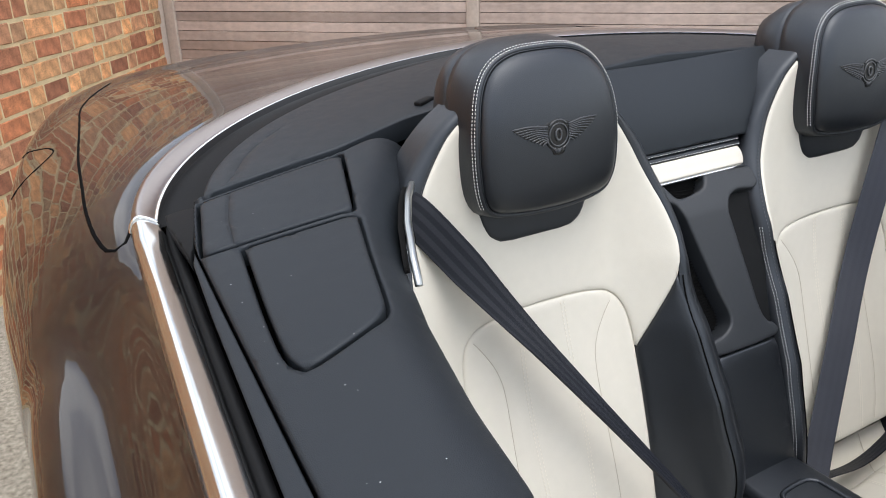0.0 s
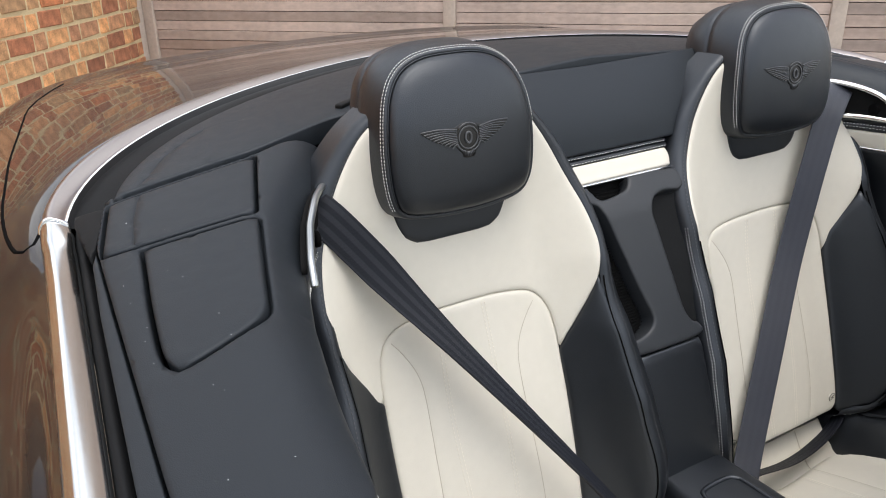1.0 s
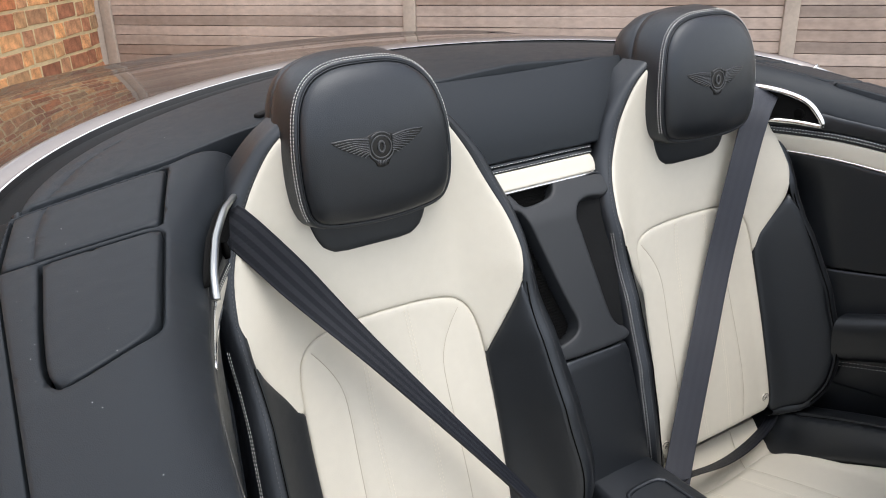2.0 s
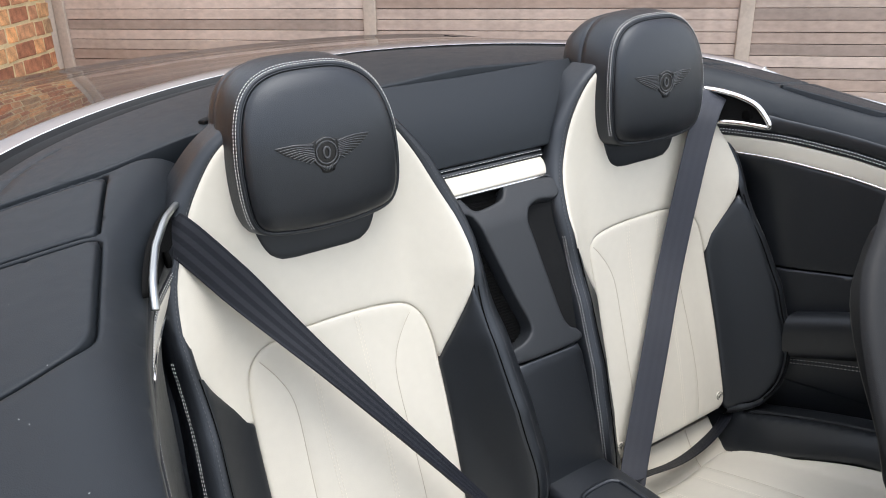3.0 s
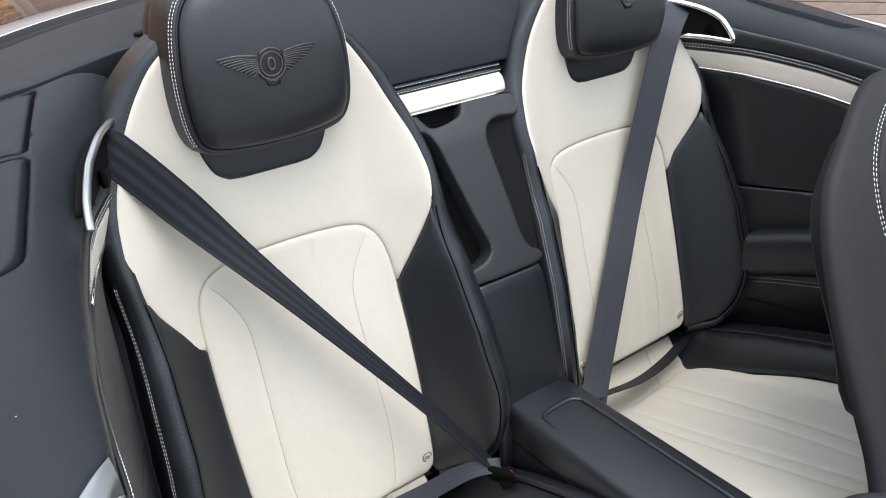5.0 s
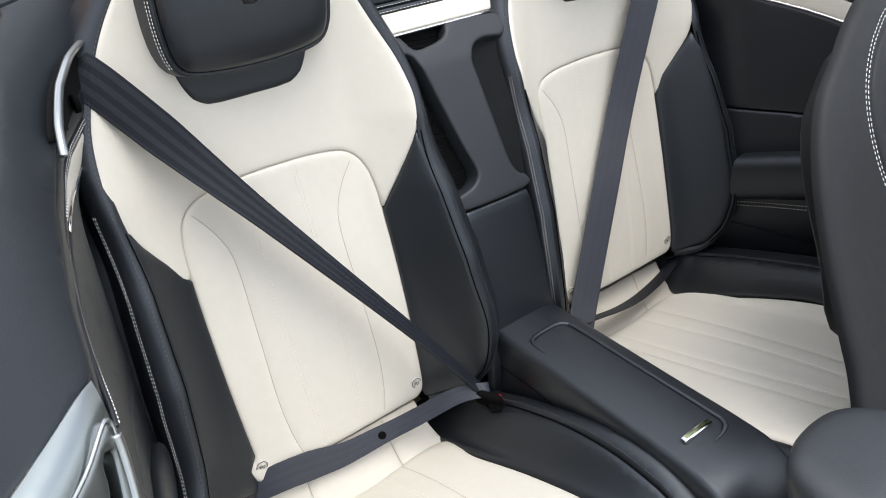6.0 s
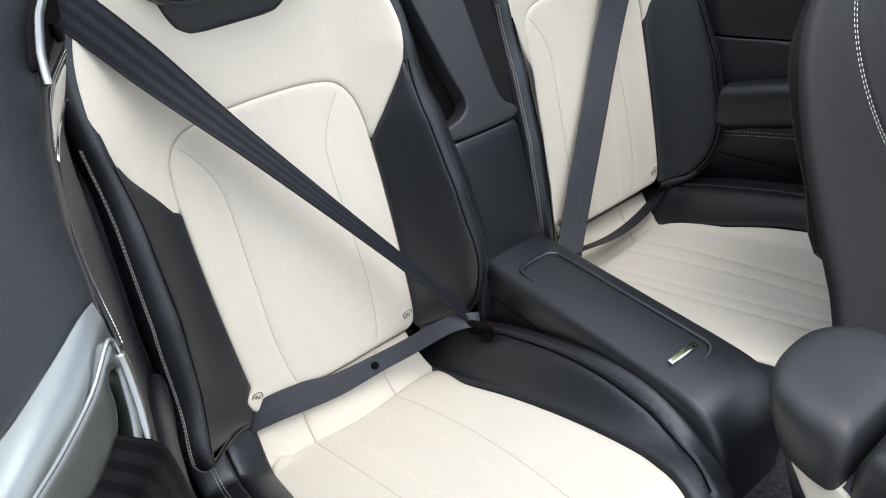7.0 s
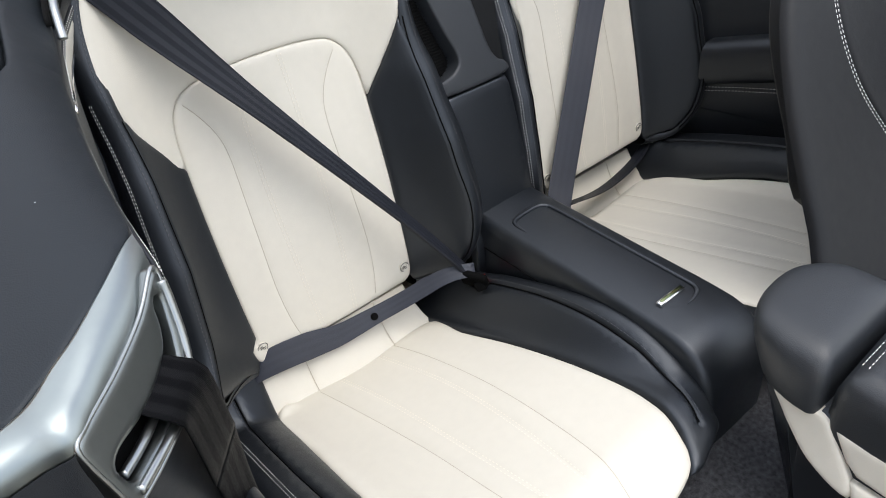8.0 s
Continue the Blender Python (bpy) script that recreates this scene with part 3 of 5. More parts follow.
inner_edge = [(-side_x(y) + overhang(y) + 0.050 * float(ramp01((y - 0.045) / 0.06)), y) for y in np.linspace(-0.425, 0.13, 16)]
for m in (-1, 1):
    side = [(-x, y) for x, y in inner_edge] if m > 0 else inner_edge
    lid1 = [(m * x, y) for x, y in ((0.730, 0.118), (0.552, 0.106), (0.594, -0.026), (0.757, 0.002))]
    lid2 = [(m * x, y) for x, y in ((0.717, -0.016), (0.595, -0.038), (0.618, -0.12), (0.634, -0.180), (0.642, -0.202), (0.662, -0.216), (0.722, -0.230), (0.734, -0.222), (0.738, -0.195), (0.731, -0.12))]
    lid2 = lid2[:2] + [tuple(p) for p in catmull(lid2[1:], n=4)[1:]]
    outer = [(m * x, y) for x, y in ((0.735, 0.123), (0.545, 0.113), (0.50, 0.124), (0.435, 0.137))]
    outer += [tuple(p) for p in side[::-1]]
    outer += [(m * x, y) for x, y in ((0.644, -0.436), (0.662, -0.458), (0.692, -0.490), (0.728, -0.515), (0.762, -0.530), (0.772, -0.530), (0.768, -0.33), (0.762, -0.1), (0.758, 0.03))]
    grow = lambda poly, d: offset(poly, d)
    holes = [grow(lid1, 0.0030), grow(lid2, 0.0030)]
    lid1, lid2 = grow(lid1, -0.0012), grow(lid2, -0.0012)
    part("quarter_deck", panel(outer, quarter_surf, 0.003, 0.005, 0.014, 0.022, holes=holes), DECK, car, "grey-black leather quarter deck")
    ledge = [(m * x, y) for x, y in ((0.7605, 0.02), (0.7645, -0.1), (0.7705, -0.33), (0.775, -0.53), (0.796, -0.53), (0.788, -0.33), (0.775, -0.1), (0.767, 0.0))]
    if m < 0:
        edge_line = catmull([(-0.6395, -0.462, 0.921), (-0.637, -0.441, 0.922), (-0.630, -0.370, 0.922), (-0.617, -0.287, 0.923), (-0.596, -0.186, 0.926), (-0.582, -0.127, 0.930)], n=8)
        part("edge_piping", tube(edge_line - (0.0020, 0, 0.0010), np.interp(edge_line[:, 1], [-0.47, -0.40], [0.0016, 0.0034]), 8), BLACK, car, "padded leather edge beside the seat")
        part("stitching", dashes(edge_line + (0.0004, 0, 0.0006), (0.8, 0, 0.6), 0.0028, 0.0014, 0.00045), THREAD, car, "row of white stitching along the padded edge")
    latch = box(-0.016, 0.016, -0.007, 0.007, -0.006, 0.006, 0.003, 3)
    latch_at = pose(m * 0.392, 0.182, deck_z(0.392, 0.182) + 0.002, 0, m * 6, m * -24)
    bmesh.ops.transform(latch, matrix=latch_at, verts=latch.verts)
    part("latch_cover", latch, RUBBER, car, "small black plastic tab beside the headrest")
    part("slot_ledge", panel(ledge, lambda u, v: deck_surf(u, v) - np.array([0, 0, 0.002]), 0.001, 0.003, 0.007, 0.03), DECK, car, "flat grey-black ledge beside the window slot")
    cap = [(m * x, y) for x, y in ((0.733, 0.118), (0.768, 0.128), (0.772, 0.10), (0.768, 0.012), (0.7605, 0.025))]
    part("seal_end", panel(cap, lambda u, v: deck_surf(u, v) - np.array([0, 0, 0.001]), 0.001, 0.003, 0.012, 0.02), RUBBER, car, "black rubber end of the window seal")
    fine = [np.array([(m * 0.6915, 0.116), (m * 0.699, 0.100), (m * 0.713, 0.055), (m * 0.7225, 0.002)])]
    part("roof_hatch", panel(lid1, deck_surf, 0.003, 0.005, 0.012, 0.022, seams=fine, groove=0.0016, width=0.0011), DECK, car)
    part("roof_hatch", panel(lid2, deck_surf, 0.003, 0.005, 0.014, 0.022), DECK, car)

ti = [i for i in range(NB) if WP[i, 1] > 0.135 and abs(WP[i, 0]) < 0.80]
rim = [tuple(WP[i, :2] - WN[i] * 0.074) for i in ti]
front = [(0.735, 0.136), (0.545, 0.127), (0.43, 0.149), (0.30, 0.138), (0.12, 0.125), (-0.12, 0.125), (-0.30, 0.138), (-0.43, 0.149), (-0.545, 0.127), (-0.735, 0.136)]
fine = [catmull([(k * 0.688, 0.142), (k * 0.668, 0.17), (k * 0.645, 0.207), (k * 0.609, 0.246), (k * 0.575, 0.272)], n=4) for k in (-1, 1)]
rear_deck = panel(rim + front, deck_surf, 0.003, 0.006, 0.02, 0.026, seams=fine, groove=0.0014, width=0.0011)
part("rear_deck", rear_deck, DECK, car, "grey-black leather tonneau deck")
# specks of dust on the leather
rng = random.Random(4)
flecks_v, flecks_f = [], []
for _ in range(34):
    x, y, r = rng.uniform(-0.75, -0.68), rng.uniform(-0.42, 0.08), rng.uniform(0.0003, 0.0007)
    if rng.random() < 0.35:
        x, y = rng.uniform(-0.6, 0.6), rng.uniform(0.16, 0.40)
    z, k = deck_z(x, y) + 0.0034, len(flecks_v)
    flecks_v += [(x - r, y, z), (x, y - r * 0.7, z), (x + r, y, z), (x, y + r * 0.8, z), (x, y, z + r * 0.6)]
    flecks_f += [(k, k + 1, k + 4), (k + 1, k + 2, k + 4), (k + 2, k + 3, k + 4), (k + 3, k, k + 4)]
part("dust_specks", mesh_from("dust_specks", flecks_v, flecks_f, False), THREAD, car, "pale specks of dust", kind="stuff")
# black sheet added under the deck, standing in for the shade in its gaps
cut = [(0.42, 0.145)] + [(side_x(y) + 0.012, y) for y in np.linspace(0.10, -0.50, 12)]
gap_sheet = panel([tuple(WP[i, :2] - WN[i] * 0.03) for i in range(6, NB - 6)] + cut[::-1] + [(-x, y) for x, y in cut], lambda u, v: np.stack([u, v, deck_z(u, v) - 0.045], 1), 0, 0.01, 0.05, 0.01)
part("deck_gap_shade", gap_sheet, DARK, car)


# --- car: side panels of the cabin ---
def side_surf(m):
    def fn(u, v):
        x = side_x(u)
        return np.stack([m * (x + np.maximum(0.572 - x, 0) * ramp01((0.95 - v) / 0.14)), u, v], 1)
    return fn


def st_z(y):
    return np.interp(y, [-0.8, -0.241, -0.18, -0.087, 0.033, 0.12], [0.79, 0.917, 0.929, 0.942, 0.950, 0.953])


for m in (-1, 1):
    sf = side_surf(m)
    fl = m > 0
    ys = np.linspace(-0.75 if m > 0 else -0.455, 0.085, 26)
    top = lambda y: quarter_surf(np.array([m * side_x(y)]), np.array([y]))[0, 2] + (0.004 if m > 0 else -0.006)
    part("side_upper", panel([(y, st_z(y) + 0.004) for y in ys] + [(y, top(y)) for y in ys[::-1]], sf, 0.004, 0.008, 0.014, 0.012, flip=fl), BLACK, car, "black leather upper side trim")
    ends_at = -0.175 if m < 0 else -0.75
    yt = np.linspace(ends_at, 0.085, 22)
    taper = (lambda y: 0.012 + 0.030 * float(ramp01((y + 0.175) / 0.16))) if m < 0 else (lambda y: 0.042)
    part("side_stripe", panel([(y, st_z(y) - taper(y)) for y in yt] + [(y, st_z(y) - 0.011) for y in yt[::-1]], sf, 0.002, 0.004, 0.012, 0.01, flip=fl), CREAM, car, "cream stripe in the side trim")
    roll = panel([(y, st_z(y) - 0.0105) for y in ys] + [(y, st_z(y) + 0.0035) for y in ys[::-1]], sf, 0.003, 0.006, 0.008, 0.01, flip=fl)
    part("stitched_roll", roll, BLACK, car)
    line = np.array([sf(np.array([y]), np.array([st_z(y) - 0.001]))[0] - (m * 0.0035, 0, 0) for y in yt])
    part("stitching", dashes(line, (-m, 0, 0), 0.0034, 0.0020, 0.0007 if m > 0 else 0.00045, twin=0.0055 if m > 0 else 0.0042), THREAD, car, "double row of white stitching")
    line = np.array([sf(np.array([y]), np.array([st_z(y) - taper(y) - 0.0015]))[0] - (m * 0.002, 0, 0) for y in yt])
    part("bright_bead", tube(line, 0.0022), CHROME, car)
    low = [(-0.75 if m > 0 else -0.455, 0.705), (-0.238, 0.705), (-0.10, 0.69), (0.085, 0.68), (0.085, st_z(0.085) - 0.046)] + [(y, st_z(y) - (taper(max(y, ends_at)) + 0.004)) for y in ys[::-1]]
    part("side_panel", panel(low, sf, 0.003, 0.006, 0.02, 0.012, flip=fl), BLACK, car)
    low = [(-0.75, 0.45), (0.12, 0.45), (0.12, 0.677), (-0.10, 0.687), (-0.238, 0.702), (-0.75, 0.702)]
    part("side_panel", panel(low, sf, 0.003, 0.006, 0.02, 0.012, flip=fl), BLACK, car)
    # padded ledge
    prof = catmull([(0.0, 0.605), (0.02, 0.606), (0.036, 0.598), (0.042, 0.575), (0.036, 0.53), (0.025, 0.512), (0.0, 0.505)], n=4)
    part("side_ledge", sheet(lambda y, k: (m * (max(side_x(y), 0.572) - prof[k][0] * (1 if m > 0 else 0.45)), y, prof[k][1] + 0.29 * (-0.134 - y) * (1 if y < 0 else 0.3)), list(np.linspace(-0.75, -0.138, 20)), list(range(len(prof))), flip=fl), BLACK, car, "padded black leather ledge")
    line = np.array([(m * (max(side_x(y), 0.572) - 0.006), y, 0.499 + 0.21 * (-0.141 - y)) for y in np.linspace(-0.75, -0.13, 20)])
    part("stitching", dashes(line, (-m, 0, 0.3), 0.0042, 0.0025, 0.0008, twin=0.007), THREAD, car, "double row of white stitching")
    part("side_lower", panel([(-0.75, 0.2), (0.12, 0.2), (0.12, 0.50), (-0.75, 0.52)], sf, 0.002, 0.005, 0.03, 0.012, flip=fl), BLACK, car)
    # loudspeaker with its bright surround
    ring = catmull([(0.085, 1.023), (0.060, 1.026), (0.019, 1.021), (-0.028, 1.003), (-0.050, 0.978), (-0.058, 0.960), (-0.040, 0.961), (-0.016, 0.964), (0.045, 0.967), (0.085, 0.968)], True, 6)
    if m < 0:
        ring = np.array([(0.085, 1.021), (0.063, 1.023), (0.023, 1.023), (-0.010, 1.019), (-0.043, 1.010), (-0.075, 0.999), (-0.099, 0.987), (-0.108, 0.978), (-0.06, 0.964), (0.085, 0.964)]) - (0, 0.003)
    rp = sf(ring[:, 0], ring[:, 1]) - np.array([m * 0.010, 0, 0])
    sp = panel(ring, lambda u, v: sf(u, v) - np.array([m * (0.0085 if m > 0 else 0.0045), 0, 0]), 0.0, 0.004, 0.012, 0.006, flip=fl)
    part("speaker_cloth", sp, MESH, car)
    if m > 0:
        part("speaker_frame", tube(rp, 0.0052, 8, True, flat=1.3, up=(m, 0, 0)), CHROME, car, "polished speaker surround")
    else:
        arc = catmull([(0.085, 1.021), (0.063, 1.023), (0.023, 1.023), (-0.010, 1.019), (-0.043, 1.010), (-0.075, 0.999), (-0.099, 0.987), (-0.117, 0.974), (-0.124, 0.966)], n=6)
        rp = sf(arc[:, 0], arc[:, 1]) - np.array([m * 0.0105, 0, 0])
        part("speaker_frame", tube(rp, 0.0034, 10, flat=1.35, up=(m, 0, 0)), SATIN, car, "flat satin metal speaker surround")
    cen = sf(np.array([-0.022]), np.array([0.978]))[0]
    knob = tube(np.array([cen - (m * k, 0, 0) for k in (0.008, 0.013, 0.0135)]), [0.010, 0.010, 0.0085], 16, up=(0, 0, 1))
    part("speaker_tweeter", knob, DARK, car)

# centre tunnel floor and bulkheads
part("cabin_floor", box(-0.66, 0.66, -1.9, 0.1, 0.16, 0.19, 0.004), CARPET, car, "black pile carpet")
part("rear_bulkhead", box(-0.56, 0.56, 0.17, 0.19, 0.19, 1.04), DARK, car)


# --- rear seats ---
# black leather made lighter to paint the highlights on the embossing
BADGE = mat("embossed_leather_highlight", (0.050, 0.053, 0.058), 0.28)
# and made darker for the shade in the grooves between
PRESSED = mat("pressed_leather_shade", (0.0025, 0.0025, 0.003), 0.35)


def wing(s, z):
    a = np.clip((np.abs(s) - 0.13) / 0.08, 0, 1.6)
    deep = np.where(np.asarray(s) > 0, np.interp(z, [0.45, 0.55, 0.65, 0.75, 0.82, 0.88], [1.1, 1.2, 1.36, 1.28, 1.1, 1.0]), 1.0)
    return 0.062 * deep * a ** 1.6 * np.interp(z, [0.35, 0.45, 0.75, 0.85, 0.90, 0.95, 1.0, 1.08], [0.9, 1, 1, 0.88, 0.66, 0.42, 0.26, 0.12])


LEAN_LINE = catmull([(0.20, -0.153), (0.33, -0.115), (0.43, -0.086), (0.56, -0.046), (0.70, -0.008), (0.80, 0.014), (0.90, 0.026), (1.0, 0.031), (1.12, 0.033)], n=8)


def back_y(s, z):
    return np.interp(z, LEAN_LINE[:, 0], LEAN_LINE[:, 1]) - wing(s, z) - 0.010 * np.exp(-((z - 0.55) / 0.12) ** 2) * np.exp(-(s / 0.12) ** 2)


def back_surf(u, v):
    return np.stack([u, back_y(u, v), v], 1)


# the crest of the cushion's bolster beside the console
CREST = catmull([(-0.1, 0.355), (0.0, 0.392), (0.051, 0.410), (0.09, 0.428), (0.15, 0.450), (0.21, 0.470), (0.27, 0.485), (0.32, 0.491), (0.361, 0.489), (0.409, 0.475), (0.45, 0.447), (0.477, 0.417), (0.505, 0.372), (0.53, 0.32)], n=8)


def cush_z(s, y, outer=0.0):
    """Height of the cushion: a rising seat, a high bolster towards the console, a low or high one towards the side."""
    u = -0.13 - y
    z = 0.335 + 0.385 * u - 0.19 * u * u - 1.5 * np.maximum(u - 0.44, 0) ** 1.5
    inner = np.interp(u, CREST[:, 0], CREST[:, 1])
    side = z + 0.026 + outer
    a = ramp01(np.clip((np.abs(s) - 0.15 - 0.10 * np.clip(u, 0, 0.4) * (s > 0)) / np.where(s > 0, 0.075, 0.06), 0, 1.3))
    heel = 2.5 * np.maximum(0.025 - u, 0) ** 1.3 * ramp01((-0.115 - np.asarray(s)) / 0.03) * (0.35 if outer else 1.0)
    return np.where(s > 0, z * (1 - a) + np.maximum(inner, z - 0.05) * a, z * (1 - a) + side * a) - 0.006 * np.exp(-(s / 0.1) ** 2) + heel


def cush_surf(u, v):
    return np.stack([u, v, cush_z(u, v)], 1)


def cush_surf_far(u, v):
    return np.stack([u, v, cush_z(u, v, 0.045)], 1)


YOKE_EDGE = [(0.10, 1.094), (0.128, 1.070), (0.160, 1.024), (0.182, 0.980), (0.203, 0.932), (0.212, 0.892), (0.213, 0.868), (0.206, 0.828)]
INSERT_TOP = [(0.152, 0.712), (0.1505, 0.745), (0.144, 0.778), (0.130, 0.799), (0.107, 0.811), (0.060, 0.818), (0.0, 0.820)]
INSERT_SIDE = [(0.152, 0.712), (0.153, 0.66), (0.153, 0.58), (0.151, 0.5), (0.148, 0.44), (0.143, 0.418), (0.132, 0.410)]
BOLSTER_EDGE = [(0.206, 0.828), (0.211, 0.79), (0.216, 0.72), (0.224, 0.62), (0.231, 0.54), (0.222, 0.47), (0.200, 0.425)]


def lift(line, surf, h):
    """A 2D line laid on a surface and raised by h; with its normals."""
    q = np.asarray(line, float)
    p = surf(q[:, 0], q[:, 1])
    e = 1e-4
    n = np.cross(surf(q[:, 0] + e, q[:, 1]) - p, surf(q[:, 0], q[:, 1] + e) - p)
    n /= np.linalg.norm(n, axis=1)[:, None]
    return p + n * h, n


def badge_ring(surf):
    """A ring with a moulded boss, a broken outer ring and a small tail fan."""
    t = np.linspace(0, 2 * math.pi, 30, endpoint=False)
    out = []
    for rx, rz, r in ((0.0138, 0.0138, 0.0012), (0.0042, 0.0068, 0.0017)):
        ring = np.stack([rx * np.cos(t), 1.066 + rz * np.sin(t)], 1)
        out.append(tube(lift(ring, surf, 0.0009)[0], r, 6, True, up=(0, 1, 0)))
    for a0, a1 in ((0.75, 2.4), (3.5, 4.35), (5.07, 5.92)):
        w = np.linspace(a0, a1, 10)
        arc = np.stack([0.0180 * np.cos(w), 1.066 + 0.0180 * np.sin(w)], 1)
        out.append(tube(lift(arc, surf, 0.0009)[0], 0.0012, 6, up=(0, 1, 0)))
    for k in range(-3, 4):
        line = np.array([[0.0019 * k, 1.0490 + 0.0002 * k * k], [0.0024 * k, 1.0425 + 0.0003 * k * k]])
        out.append(tube(lift(line, surf, 0.0007)[0], 0.0010, 5, up=(0, 1, 0)))
    return joined(*out)


def badge_wing(surf, m):
    """Feathers that fan out from the ring under one leading edge."""
    out = []
    for k in range(10):
        f = k / 9
        a = np.array([m * (0.0165 - 0.001 * f), 1.0775 - 0.0175 * f])
        b = np.array([m * (0.064 - 0.040 * f ** 1.15), 1.0795 - 0.0240 * f ** 0.9])
        line = catmull([a, (a + b) / 2 + np.array([0, 0.0022 - 0.0014 * f]), b], n=5)
        out.append(tube(lift(line, surf, 0.0010)[0], np.linspace(0.0010 if k else 0.0016, 0.00085, len(line)), 5, up=(0, 1, 0)))
    return joined(*out)


def badge_bed(surf):
    """The pressed, shinier ground of the badge, blackened for the shade in its grooves."""
    half = [(0.0, 1.0865), (0.012, 1.0835), (0.018, 1.0805), (0.040, 1.0822), (0.0655, 1.0805), (0.058, 1.0735), (0.046, 1.0665), (0.034, 1.0610), (0.022, 1.0570), (0.0188, 1.0580), (0.0165, 1.0535), (0.0100, 1.0475), (0.0085, 1.0415), (0.0, 1.0402)]
    return panel([(-x, z) for x, z in half[::-1]] + half[1:-1], surf, 0.0004, 0.001, 0.006, 0.002)


def rear_seat(xc, m, label, yc=0.0, head_x=0.0, head_w=0.91, trim=0.905, cush=(0, 0, 0), csurf=cush_surf):
    """One rear seat; its side away from the console is trimmed narrower."""
    seat = thing("rear_seat_unit", label, "car seat", (xc, yc, 0), "rear seats")

    def both(half):
        pinch = lambda x, z: x * trim if abs(x) < 0.1535 and 0.44 < z < 0.83 else x
        return [(-pinch(x, y), y) for x, y in half[::-1]] + [(x * tuck_in(x, y), y) for x, y in half]

    def tuck_in(x, z):
        """The far seat's insert is tucked in under the bolster beside the console."""
        return float(np.interp(z, [0.44, 0.50, 0.60, 0.70, 0.76, 0.80, 0.815], [1.0, 0.90, 0.85, 0.83, 0.88, 0.96, 1.0])) if trim == 1 and 0.03 < x < 0.2 and z < 0.815 else 1.0

    def cushion_surf(u, v):
        return csurf(u, v) + np.array(cush)

    def bolster_edge(k):
        """The bolster's outer edge from the shoulder down; the near one turns in higher above the cushion."""
        return BOLSTER_EDGE if k > 0 or trim == 1 else BOLSTER_EDGE[:5] + [(0.241, 0.50), (0.243, 0.480), (0.231, 0.462), (0.203, 0.440), (0.172, 0.421)]

    def slim(z, k):
        """How far the bolster's edge is drawn in or out on the side away from the console."""
        if k > 0:
            return 1.0
        if trim < 1:
            return np.interp(z, [0.45, 0.55, 0.65, 0.76, 0.84], [1.0, 0.962, 0.950, 0.962, 0.985])
        return np.interp(z, [0.45, 0.53, 0.60, 0.66, 0.72, 0.80, 0.84], [1.0, 1.03, 1.055, 1.075, 1.07, 1.045, 1.0])

    seat.scale = (m, 1, 1)
    back = part("backrest", panel(both([(0.02, 1.09)] + YOKE_EDGE + BOLSTER_EDGE[1:] + [(0.13, 0.405)]), lambda u, v: back_surf(u, v) + np.array([0, 0.012, 0]), 0.0, 0.01, 0.02, 0.06), BLACK, seat)
    yoke = catmull(YOKE_EDGE + [(0.193, 0.796), (0.172, 0.752), (0.153, 0.714)], n=5).tolist() + catmull(INSERT_TOP, n=5).tolist()[1:]
    part("yoke", panel(both([(0.03, 1.098)] + [tuple(p) for p in yoke]), back_surf, 0.0042, 0.007, 0.011, 0.010), CREAM, seat, "smooth cream leather shoulder panel")
    ins = [tuple(p) for p in catmull(INSERT_TOP[::-1], n=5)] + [tuple(p) for p in catmull(INSERT_SIDE, n=5)[1:]]
    seamR = catmull([(0.128, 0.799), (0.105, 0.77), (0.088, 0.738), (0.082, 0.70), (0.084, 0.61), (0.086, 0.51), (0.080, 0.45), (0.070, 0.412)], n=6)
    seamL = seamR * (-0.93 if trim < 1 else -0.96, 1)
    part("insert", panel(both([(0.0, 0.820)] + ins[1:]), back_surf, 0.0040, 0.010, 0.011, 0.010, seams=[seamL, seamR], groove=0.0012, width=0.0028), CREAM, seat, "cream leather insert with sewn flutes")
    # shade line of each flute seam, drawn as a darker rod
    for line in (seamL, seamR):
        part("flute_seam_shade", tube(lift(even(line[2:-2], 0.006), back_surf, 0.0029)[0], 0.0006, 6, up=(0, 1, 0)), CREASE_SHADE, seat)
    for k in (-1, 1):
        st = catmull([(0.036 * k, 0.812), (0.040 * k, 0.745), (0.042 * k, 0.631), (0.036 * k, 0.493), (0.030 * k, 0.415)], n=8)
        p, n = lift(st, back_surf, 0.0041)
        part("flute_stitching", dashes(p, n, 0.0035, 0.0028, 0.0008, twin=0.0055), SEAMC, seat)
    for k in (-1, 1):
        bol = [(k * x * ((trim if 0.44 < y < 0.72 and x < 0.1535 else 1) if k < 0 else tuck_in(x, y)), y) for x, y in [(p[0] * float(slim(p[1], k)), p[1]) for p in catmull(bolster_edge(k), n=5)] + [(0.150, 0.405)] + [tuple(p) for p in catmull(INSERT_SIDE[:-1], n=4)[::-1]] + [(0.172 if k > 0 else 0.161, 0.752), (0.193 if k > 0 else 0.190, 0.796)]]
        part("side_bolster", panel(bol, back_surf, 0.0046, 0.010, 0.012, 0.012), BLACK, seat, "black leather side bolster")
    # edge band wrapping back
    prof = catmull([(-0.004, 0.004), (0.002, -0.0015), (0.010, 0.0), (0.018, 0.009), (0.0225, 0.026), (0.0225, 0.06), (0.021, 0.14)], n=4)
